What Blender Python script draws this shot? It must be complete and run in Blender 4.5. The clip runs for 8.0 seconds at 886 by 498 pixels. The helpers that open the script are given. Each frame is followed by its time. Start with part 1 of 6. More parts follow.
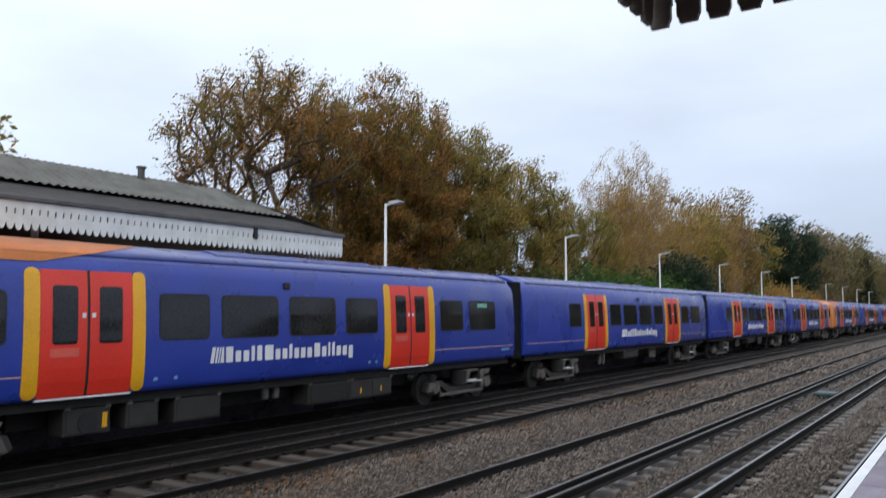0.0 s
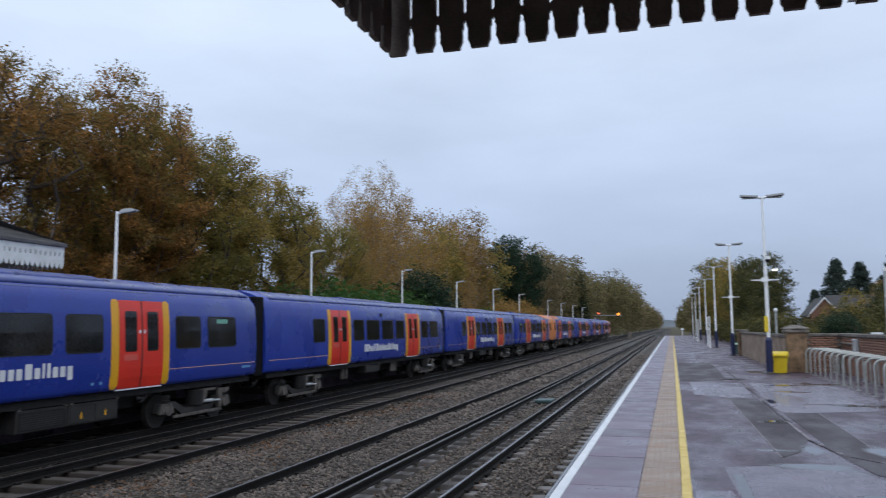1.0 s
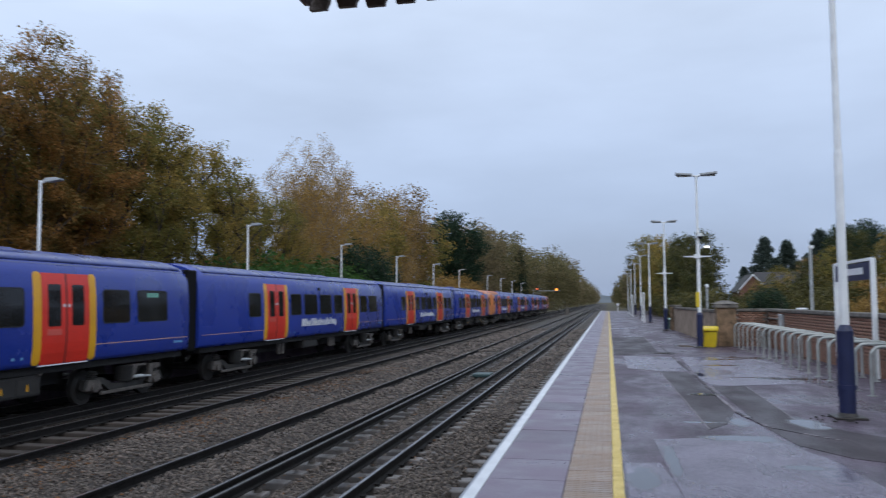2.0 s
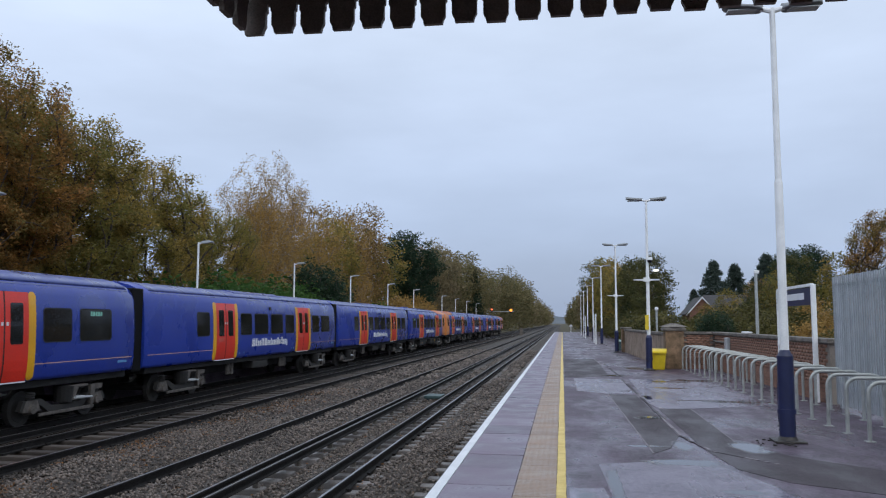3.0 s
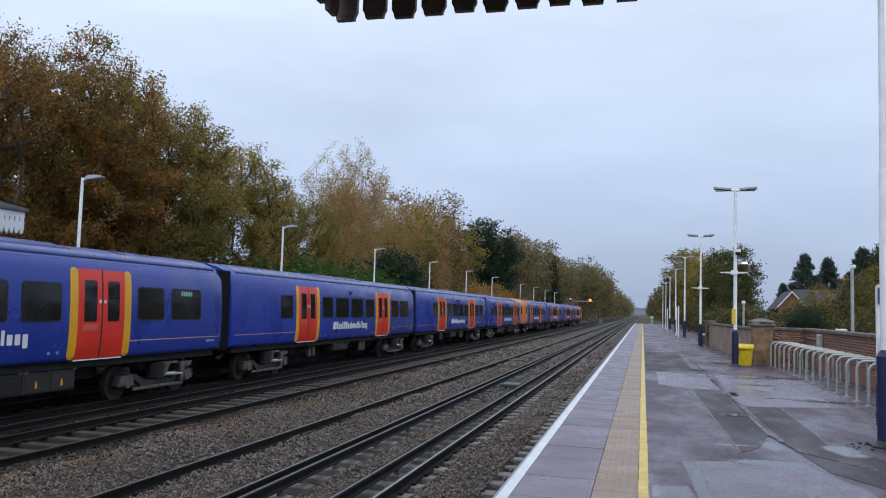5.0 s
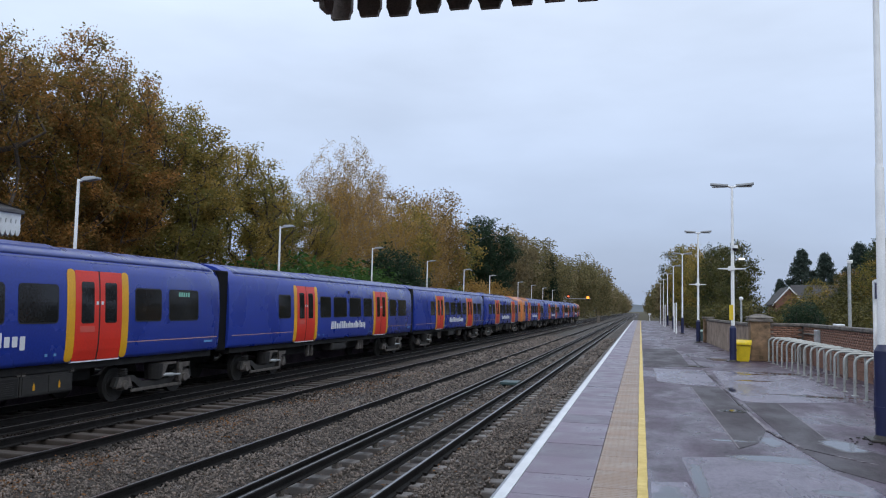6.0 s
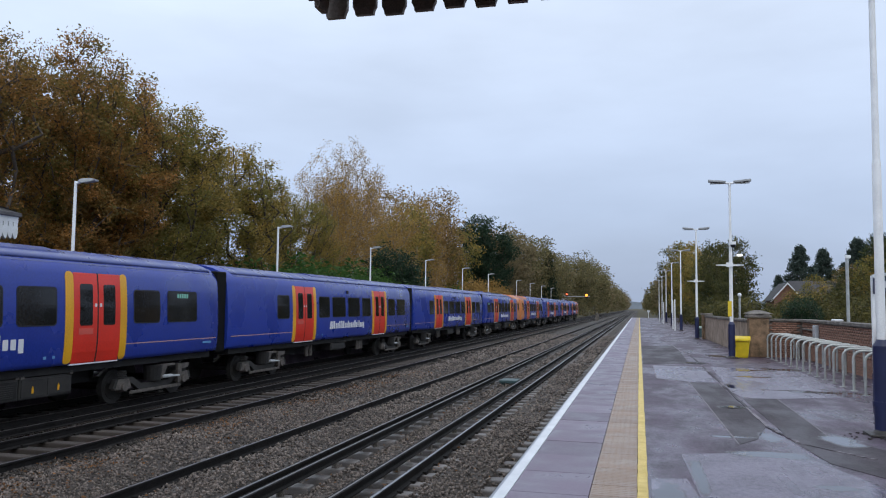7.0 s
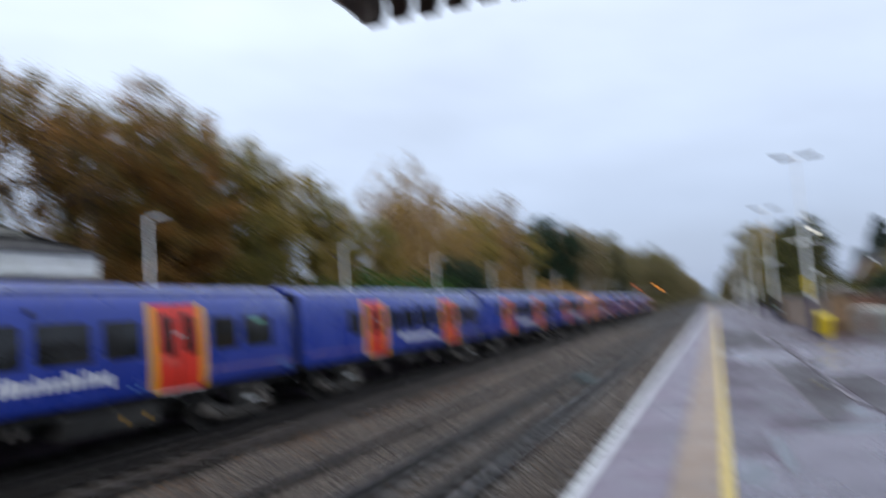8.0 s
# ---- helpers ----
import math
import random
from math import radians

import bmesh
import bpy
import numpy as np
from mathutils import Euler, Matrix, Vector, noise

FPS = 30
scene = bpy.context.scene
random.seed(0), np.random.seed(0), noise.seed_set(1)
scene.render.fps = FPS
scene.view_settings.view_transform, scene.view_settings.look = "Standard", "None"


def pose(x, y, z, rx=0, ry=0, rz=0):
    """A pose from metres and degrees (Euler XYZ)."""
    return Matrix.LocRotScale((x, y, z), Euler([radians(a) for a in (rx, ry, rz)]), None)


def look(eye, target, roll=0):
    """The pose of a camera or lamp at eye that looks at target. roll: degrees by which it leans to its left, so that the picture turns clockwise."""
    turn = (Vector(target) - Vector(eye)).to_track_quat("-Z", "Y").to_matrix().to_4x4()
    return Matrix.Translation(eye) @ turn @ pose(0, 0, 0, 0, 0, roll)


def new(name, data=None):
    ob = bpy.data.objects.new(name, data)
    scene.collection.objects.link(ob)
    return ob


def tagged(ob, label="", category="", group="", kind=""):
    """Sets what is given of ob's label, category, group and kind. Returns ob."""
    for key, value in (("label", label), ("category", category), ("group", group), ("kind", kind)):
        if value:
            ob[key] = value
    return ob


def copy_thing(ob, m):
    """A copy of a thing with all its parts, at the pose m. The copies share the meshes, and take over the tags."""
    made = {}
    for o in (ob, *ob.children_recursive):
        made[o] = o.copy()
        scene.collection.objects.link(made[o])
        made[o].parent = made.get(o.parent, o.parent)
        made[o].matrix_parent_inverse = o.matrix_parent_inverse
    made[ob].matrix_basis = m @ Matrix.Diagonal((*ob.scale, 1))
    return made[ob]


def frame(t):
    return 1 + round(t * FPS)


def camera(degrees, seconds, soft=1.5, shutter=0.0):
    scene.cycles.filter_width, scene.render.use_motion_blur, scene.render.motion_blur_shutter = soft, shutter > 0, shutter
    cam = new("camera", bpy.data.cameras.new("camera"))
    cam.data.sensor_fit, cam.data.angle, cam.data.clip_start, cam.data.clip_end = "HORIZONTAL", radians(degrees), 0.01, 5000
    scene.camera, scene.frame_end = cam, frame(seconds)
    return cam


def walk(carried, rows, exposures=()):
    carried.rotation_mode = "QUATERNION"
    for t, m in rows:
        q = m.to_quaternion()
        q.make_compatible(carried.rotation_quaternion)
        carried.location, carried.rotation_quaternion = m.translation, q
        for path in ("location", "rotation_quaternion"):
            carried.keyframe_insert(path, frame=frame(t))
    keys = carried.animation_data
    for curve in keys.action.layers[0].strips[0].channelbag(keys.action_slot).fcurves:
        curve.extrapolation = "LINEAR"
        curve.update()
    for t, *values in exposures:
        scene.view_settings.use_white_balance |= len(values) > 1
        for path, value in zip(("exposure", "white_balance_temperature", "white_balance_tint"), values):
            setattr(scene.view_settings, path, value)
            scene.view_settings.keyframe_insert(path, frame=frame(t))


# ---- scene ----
cam = camera(59.23, 8.0, soft=1.1, shutter=0.25)
PATH = [  # seconds, x, y, z, tilt, lean, turn
    (0, 1.110, -0.228, 1.549, 94.733, 0.013, 34.800),
    (0.2, 1.114, -0.235, 1.552, 97.023, -0.233, 33.036),
    (0.5, 1.119, -0.246, 1.556, 94.820, -1.521, 27.602),
    (0.7, 1.128, -0.222, 1.561, 95.547, -1.301, 21.827),
    (1, 1.141, -0.187, 1.569, 95.755, 0.389, 16.312),
    (1.2, 1.159, -0.177, 1.559, 95.721, 0.977, 13.355),
    (1.3, 1.168, -0.173, 1.554, 95.902, 1.728, 12.531),
    (1.4, 1.177, -0.168, 1.549, 96.723, 2.777, 12.584),
    (1.5, 1.186, -0.163, 1.544, 98.176, 3.065, 17.244),
    (1.7, 1.179, -0.104, 1.55, 97.771, 1.908, 20.230),
    (1.8, 1.175, -0.075, 1.552, 95.716, 1.153, 17.545),
    (2, 1.168, -0.016, 1.558, 93.904, 0.252, 11.957),
    (2.1, 1.183, 0.002, 1.561, 93.977, 0.075, 9.699),
    (2.2, 1.197, 0.019, 1.563, 95.058, -0.140, 7.248),
    (3.3, 1.252, 0.014, 1.606, 95.398, -0.274, 10.890),
    (3.5, 1.235, 0.015, 1.609, 95.160, -0.614, 13.677),
    (4, 1.201, 0.064, 1.617, 94.847, -1.675, 14.907),
    (4.5, 1.201, 0.057, 1.611, 94.554, -1.892, 14.403),
    (6, 1.202, 0.067, 1.606, 94.226, -1.201, 14.182),
    (6.5, 1.206, 0.067, 1.607, 94.253, -0.914, 13.964),
    (7, 1.203, 0.071, 1.605, 94.153, -0.680, 14.094),
    (7.5, 1.184, 0.075, 1.591, 93.993, -0.353, 14.354),
    (7.6, 1.202, 0.067, 1.601, 93.273, 1.038, 14.509),
    (7.8, 1.237, 0.050, 1.620, 89.016, 2.094, 11.054),
    (7.9, 1.25, 0.02, 1.565, 88.643, 3.983, 10.637),
    (8, 1.265, -0.008, 1.52, 94.9, 4.11, 19.23),
]
EXPOSURES = [(0, 0.24, 6950, 10), (0.5, 0.03, 6750, 10), (1.0, -0.08, 6400, 10), (1.5, -0.16, 6250, 10), (2.2, -0.1, 6300, 10), (3.5, -0.08, 6450, 10), (4.2, 0.0, 6450, 10), (7.5, 0.02, 6500, 10), (7.8, 0.05, 6500, 10), (8.0, 0.16, 6600, 10)]
walk(cam, [(t, pose(x, y, z, rx, ry, rz)) for t, x, y, z, rx, ry, rz in PATH], EXPOSURES)

# ---- light ----
SUN_EL, SUN_AZ = 42.0, 158.0  # degrees; azimuth clockwise from the track's far end: behind the camera, above the cloud


def make_world():
    w = bpy.data.worlds.new("overcast_sky")
    scene.world = w
    w.use_nodes = True
    n, l = w.node_tree.nodes, w.node_tree.links
    bg = n["Background"]
    sky = n.new("ShaderNodeTexSky")
    sky.sky_type, sky.sun_disc = "NISHITA", False
    sky.sun_elevation, sky.sun_rotation = radians(SUN_EL), radians(SUN_AZ)
    sky.air_density, sky.dust_density, sky.ozone_density = 1.0, 3.0, 1.0
    co = n.new("ShaderNodeTexCoord")
    sep = n.new("ShaderNodeSeparateXYZ")
    l.new(co.outputs["Generated"], sep.inputs[0])
    ramp = n.new("ShaderNodeValToRGB")  # cloud deck: greyer low down, brighter overhead
    e = ramp.color_ramp.elements
    e[0].position, e[0].color = 0.0, (4.2, 5.1, 7.0, 1)
    e[1].position, e[1].color = 0.62, (9.1, 10.1, 11.5, 1)
    m = e.new(0.12)
    m.color = (5.25, 6.35, 8.5, 1)
    m2 = e.new(0.3)
    m2.color = (6.9, 8.05, 10.1, 1)
    l.new(sep.outputs["Z"], ramp.inputs[0])
    noi = n.new("ShaderNodeTexNoise")
    noi.inputs["Scale"].default_value, noi.inputs["Detail"].default_value, noi.inputs["Roughness"].default_value = 2.2, 5.0, 0.5
    mp = n.new("ShaderNodeMapping")
    mp.inputs["Scale"].default_value = (1, 1, 3.2)
    l.new(co.outputs["Generated"], mp.inputs[0])
    l.new(mp.outputs[0], noi.inputs["Vector"])
    cr = n.new("ShaderNodeMapRange")
    cr.inputs[1].default_value, cr.inputs[2].default_value = 0.3, 0.7
    cr.inputs[3].default_value, cr.inputs[4].default_value = 0.87, 1.12
    l.new(noi.outputs[0], cr.inputs[0])
    # the cloud deck thins out over the opposite platform
    dot = n.new("ShaderNodeVectorMath")
    dot.operation = "DOT_PRODUCT"
    a = radians(245)
    dot.inputs[1].default_value = (math.sin(a), math.cos(a), 0.35)
    l.new(co.outputs["Generated"], dot.inputs[0])
    gl = n.new("ShaderNodeMapRange")
    gl.inputs[1].default_value, gl.inputs[2].default_value = -0.2, 1.1
    gl.inputs[3].default_value, gl.inputs[4].default_value = 0.985, 1.25
    l.new(dot.outputs["Value"], gl.inputs[0])
    mu = n.new("ShaderNodeMath")
    mu.operation = "MULTIPLY"
    l.new(cr.outputs[0], mu.inputs[0])
    l.new(gl.outputs[0], mu.inputs[1])
    vm = n.new("ShaderNodeVectorMath")
    vm.operation = "SCALE"
    l.new(ramp.outputs[0], vm.inputs[0])
    l.new(mu.outputs[0], vm.inputs["Scale"])
    mix = n.new("ShaderNodeMix")
    mix.data_type = "RGBA"
    mix.inputs[0].default_value = 0.88
    l.new(sky.outputs[0], mix.inputs[6])
    l.new(vm.outputs[0], mix.inputs[7])
    l.new(mix.outputs[2], bg.inputs[0])
    bg.inputs[1].default_value = 0.103


make_world()
sun = new("sun", bpy.data.lights.new("sun", "SUN"))
sun.data.energy, sun.data.angle, sun.data.color = 0.5, radians(50), (1.0, 0.96, 0.92)
_a, _e = radians(SUN_AZ), radians(SUN_EL)
sun.matrix_world = look((60 * math.sin(_a) * math.cos(_e), 60 * math.cos(_a) * math.cos(_e), 60 * math.sin(_e)), (0, 0, 0))


# ---- materials ----
def mat(name, color, rough=0.6, metal=0.0, var=0.15, scale=3.0, bump=0.0, bump_scale=60.0, spec=0.5, coat=0.0,
        color2=None, island=0.0, rough_var=0.0, obj_rand=0.0, emit=None, fine=25.0):
    m = bpy.data.materials.new(name)
    m.use_nodes = True
    n, l = m.node_tree.nodes, m.node_tree.links
    b = n["Principled BSDF"]
    b.inputs["Roughness"].default_value, b.inputs["Metallic"].default_value = rough, metal
    b.inputs["Specular IOR Level"].default_value = spec
    b.inputs["Coat Weight"].default_value = coat
    b.inputs["Coat Roughness"].default_value = 0.08
    co = n.new("ShaderNodeTexCoord")
    geo = n.new("ShaderNodeNewGeometry")
    n1 = n.new("ShaderNodeTexNoise")
    n1.inputs["Scale"].default_value, n1.inputs["Detail"].default_value = scale, 6
    n2 = n.new("ShaderNodeTexNoise")
    n2.inputs["Scale"].default_value, n2.inputs["Detail"].default_value = scale * fine, 3
    for q in (n1, n2):
        l.new(geo.outputs["Position"], q.inputs["Vector"])
    avg = n.new("ShaderNodeMath")
    avg.operation = "ADD"
    l.new(n1.outputs[0], avg.inputs[0])
    l.new(n2.outputs[0], avg.inputs[1])
    val = avg.outputs[0]
    if island:
        add = n.new("ShaderNodeMath")
        add.operation = "MULTIPLY_ADD"
        l.new(geo.outputs["Random Per Island"], add.inputs[0])
        add.inputs[1].default_value = island
        l.new(val, add.inputs[2])
        val = add.outputs[0]
    if obj_rand:
        oi = n.new("ShaderNodeObjectInfo")
        add = n.new("ShaderNodeMath")
        add.operation = "MULTIPLY_ADD"
        l.new(oi.outputs["Random"], add.inputs[0])
        add.inputs[1].default_value = obj_rand
        l.new(val, add.inputs[2])
        val = add.outputs[0]
    mr = n.new("ShaderNodeMapRange")
    mid = 1.0 + (island + obj_rand) / 2
    half = 0.23 + (island + obj_rand) / 2
    mr.inputs[1].default_value, mr.inputs[2].default_value = mid - half, mid + half
    l.new(val, mr.inputs[0])
    mx = n.new("ShaderNodeMix")
    mx.data_type = "RGBA"
    c2 = color2 or tuple(min(1, c * (1 + var)) for c in color)
    c1 = color if color2 else tuple(c * (1 - var) for c in color)
    mx.inputs[6].default_value, mx.inputs[7].default_value = (*c1, 1), (*c2, 1)
    l.new(mr.outputs[0], mx.inputs[0])
    l.new(mx.outputs[2], b.inputs["Base Color"])
    if rough_var:
        rr = n.new("ShaderNodeMapRange")
        rr.inputs[1].default_value, rr.inputs[2].default_value = 0.35, 0.65
        rr.inputs[3].default_value, rr.inputs[4].default_value = max(0.02, rough - rough_var), min(1, rough + rough_var)
        l.new(n1.outputs[0], rr.inputs[0])
        l.new(rr.outputs[0], b.inputs["Roughness"])
    if bump:
        n3 = n.new("ShaderNodeTexNoise")
        n3.inputs["Scale"].default_value, n3.inputs["Detail"].default_value = bump_scale, 4
        l.new(geo.outputs["Position"], n3.inputs["Vector"])
        bp = n.new("ShaderNodeBump")
        bp.inputs["Strength"].default_value, bp.inputs["Distance"].default_value = bump, 0.02
        l.new(n3.outputs[0], bp.inputs["Height"])
        l.new(bp.outputs[0], b.inputs["Normal"])
    if emit:
        b.inputs["Emission Color"].default_value, b.inputs["Emission Strength"].default_value = (*emit[0], 1), emit[1]
    return m


def leaf_mat(name, a, b_, rough=0.6, bough=None):
    """Leaves: two leaf colours spread leaf by leaf, some boughs in a third, some light shining through."""
    m = bpy.data.materials.new(name)
    m.use_nodes = True
    n, l = m.node_tree.nodes, m.node_tree.links
    b = n["Principled BSDF"]
    b.inputs["Roughness"].default_value = rough
    b.inputs["Specular IOR Level"].default_value = 0.25
    geo = n.new("ShaderNodeNewGeometry")
    noi = n.new("ShaderNodeTexNoise")
    noi.inputs["Scale"].default_value, noi.inputs["Detail"].default_value = 1.15, 3
    l.new(geo.outputs["Position"], noi.inputs["Vector"])
    add = n.new("ShaderNodeMath")
    add.operation = "MULTIPLY_ADD"
    l.new(geo.outputs["Random Per Island"], add.inputs[0])
    add.inputs[1].default_value = 0.26
    l.new(noi.outputs[0], add.inputs[2])
    mr = n.new("ShaderNodeMapRange")
    mr.inputs[1].default_value, mr.inputs[2].default_value = 0.43, 0.83
    l.new(add.outputs[0], mr.inputs[0])
    mx = n.new("ShaderNodeMix")
    mx.data_type = "RGBA"
    mx.inputs[6].default_value, mx.inputs[7].default_value = (*a, 1), (*b_, 1)
    l.new(mr.outputs[0], mx.inputs[0])
    leaf = mx.outputs[2]
    if bough:
        big = n.new("ShaderNodeTexNoise")
        big.inputs["Scale"].default_value, big.inputs["Detail"].default_value = 0.32, 3
        l.new(geo.outputs["Position"], big.inputs["Vector"])
        br = n.new("ShaderNodeMapRange")
        br.inputs[1].default_value, br.inputs[2].default_value, br.inputs[4].default_value = 0.46, 0.58, 0.85
        l.new(big.outputs[0], br.inputs[0])
        m3 = n.new("ShaderNodeMix")
        m3.data_type = "RGBA"
        l.new(br.outputs[0], m3.inputs[0])
        l.new(leaf, m3.inputs[6])
        m3.inputs[7].default_value = (*bough, 1)
        leaf = m3.outputs[2]
    l.new(leaf, b.inputs["Base Color"])
    tr = n.new("ShaderNodeBsdfTranslucent")
    l.new(leaf, tr.inputs[0])
    ms = n.new("ShaderNodeMixShader")
    ms.inputs[0].default_value = 0.46
    l.new(b.outputs[0], ms.inputs[1])
    l.new(tr.outputs[0], ms.inputs[2])
    l.new(ms.outputs[0], n["Material Output"].inputs[0])
    return m


# hollows of the platform where rain stands: centre and half-axes
PUDDLES = ((2.62, 9.45, 0.5, 0.26), (3.62, 10.7, 0.24, 0.62), (2.8, 10.75, 0.15, 0.5), (4.9, 22.6, 0.75, 0.4), (3.75, 28.3, 0.4, 0.9), (4.8, 16.7, 0.8, 0.2),
           (3.75, 19.95, 0.45, 0.2), (4.1, 16.9, 0.6, 0.12), (4.1, 22.0, 0.6, 0.2), (3.05, 17.4, 0.1, 0.6), (1.45, 7.2, 0.16, 0.6), (2.3, 10.6, 0.3, 0.1), (2.72, 13.7, 0.3, 0.2), (1.75, 8.1, 0.07, 0.9), (2.95, 7.9, 0.25, 0.12), (2.85, 24.2, 0.5, 0.2))


def tar_mat(name, dark, pale, dry, damp):
    """Rain-darkened tarmac: aggregate grain, stains, a damp film and standing water in the hollows."""
    m = bpy.data.materials.new(name)
    m.use_nodes = True
    n, l = m.node_tree.nodes, m.node_tree.links
    b = n["Principled BSDF"]
    geo = n.new("ShaderNodeNewGeometry")

    def noi(scale, detail, stretch=(1, 1, 1)):
        mp = n.new("ShaderNodeMapping")
        mp.inputs["Scale"].default_value = stretch
        l.new(geo.outputs["Position"], mp.inputs[0])
        q = n.new("ShaderNodeTexNoise")
        q.inputs["Scale"].default_value, q.inputs["Detail"].default_value, q.inputs["Roughness"].default_value = scale, detail, 0.6
        l.new(mp.outputs[0], q.inputs["Vector"])
        return q.outputs[0]

    def rng(src, a, z, lo, hi):
        q = n.new("ShaderNodeMapRange")
        q.inputs[1].default_value, q.inputs[2].default_value, q.inputs[3].default_value, q.inputs[4].default_value = a, z, lo, hi
        l.new(src, q.inputs[0])
        return q.outputs[0]

    def math_(op, x, y):
        q = n.new("ShaderNodeMath")
        q.operation = op
        for i, v in enumerate((x, y)):
            if isinstance(v, (int, float)):
                q.inputs[i].default_value = v
            else:
                l.new(v, q.inputs[i])
        return q.outputs[0]

    grain, stain, hollow, wob, fleck = noi(140, 3), noi(1.5, 8), noi(0.7, 5, (1.6, 0.6, 1)), noi(3.0, 6), noi(22, 5, (1, 0.55, 1))
    pool = None
    for cx, cy, rx, ry in PUDDLES:
        mp = n.new("ShaderNodeMapping")
        mp.vector_type = "TEXTURE"
        mp.inputs["Location"].default_value, mp.inputs["Scale"].default_value = (cx, cy, 0), (rx, ry, 1000)
        l.new(geo.outputs["Position"], mp.inputs[0])
        ln = n.new("ShaderNodeVectorMath")
        ln.operation = "LENGTH"
        l.new(mp.outputs[0], ln.inputs[0])
        k = rng(math_("ADD", ln.outputs["Value"], math_("MULTIPLY", wob, 1.6)), 1.45, 1.85, 1, 0)
        pool = k if pool is None else math_("MAXIMUM", pool, k)
    mx = n.new("ShaderNodeMix")
    mx.data_type = "RGBA"
    mx.inputs[6].default_value, mx.inputs[7].default_value = (*dark, 1), (*pale, 1)
    l.new(math_("ADD", math_("ADD", rng(grain, 0.3, 0.7, 0, 0.3), rng(fleck, 0.38, 0.62, -0.15, 0.5)), rng(stain, 0.4, 0.6, 0, 0.5)), mx.inputs[0])
    wet = n.new("ShaderNodeMix")
    wet.data_type = "RGBA"
    l.new(pool, wet.inputs[0])
    l.new(mx.outputs[2], wet.inputs[6])
    wet.inputs[7].default_value = (0.024, 0.019, 0.024, 1)  # water over dark grit
    l.new(wet.outputs[2], b.inputs["Base Color"])
    film = rng(hollow, 0.42, 0.6, dry, damp)
    r = n.new("ShaderNodeMix")
    l.new(pool, r.inputs[0])
    l.new(film, r.inputs[2])
    r.inputs[3].default_value = 0.06
    l.new(r.outputs[0], b.inputs["Roughness"])
    bp = n.new("ShaderNodeBump")
    bp.inputs["Distance"].default_value = 0.008
    l.new(rng(math_("MAXIMUM", pool, rng(hollow, 0.5, 0.64, 0, 0.8)), 0, 1, 0.5, 0.02), bp.inputs["Strength"])
    l.new(grain, bp.inputs["Height"])
    l.new(bp.outputs[0], b.inputs["Normal"])
    return m


def blister_mat():
    """Buff tactile paving with rows of low blisters."""
    m = mat("buff_tactile", (0.3, 0.22, 0.17), 0.5, var=0.22, scale=2.5, obj_rand=0.6, rough_var=0.15)
    n, l = m.node_tree.nodes, m.node_tree.links
    co = n.new("ShaderNodeTexCoord")
    heights = []
    for axis in "XY":
        wv = n.new("ShaderNodeTexWave")
        wv.bands_direction = axis
        wv.inputs["Scale"].default_value = 4.77
        l.new(co.outputs["Object"], wv.inputs["Vector"])
        heights.append(wv.outputs["Fac"])
    mu = n.new("ShaderNodeMath")
    mu.operation = "MULTIPLY"
    l.new(heights[0], mu.inputs[0])
    l.new(heights[1], mu.inputs[1])
    bp = n.new("ShaderNodeBump")
    bp.inputs["Strength"].default_value, bp.inputs["Distance"].default_value = 0.8, 0.012
    l.new(mu.outputs[0], bp.inputs["Height"])
    l.new(bp.outputs[0], n["Principled BSDF"].inputs["Normal"])
    return m


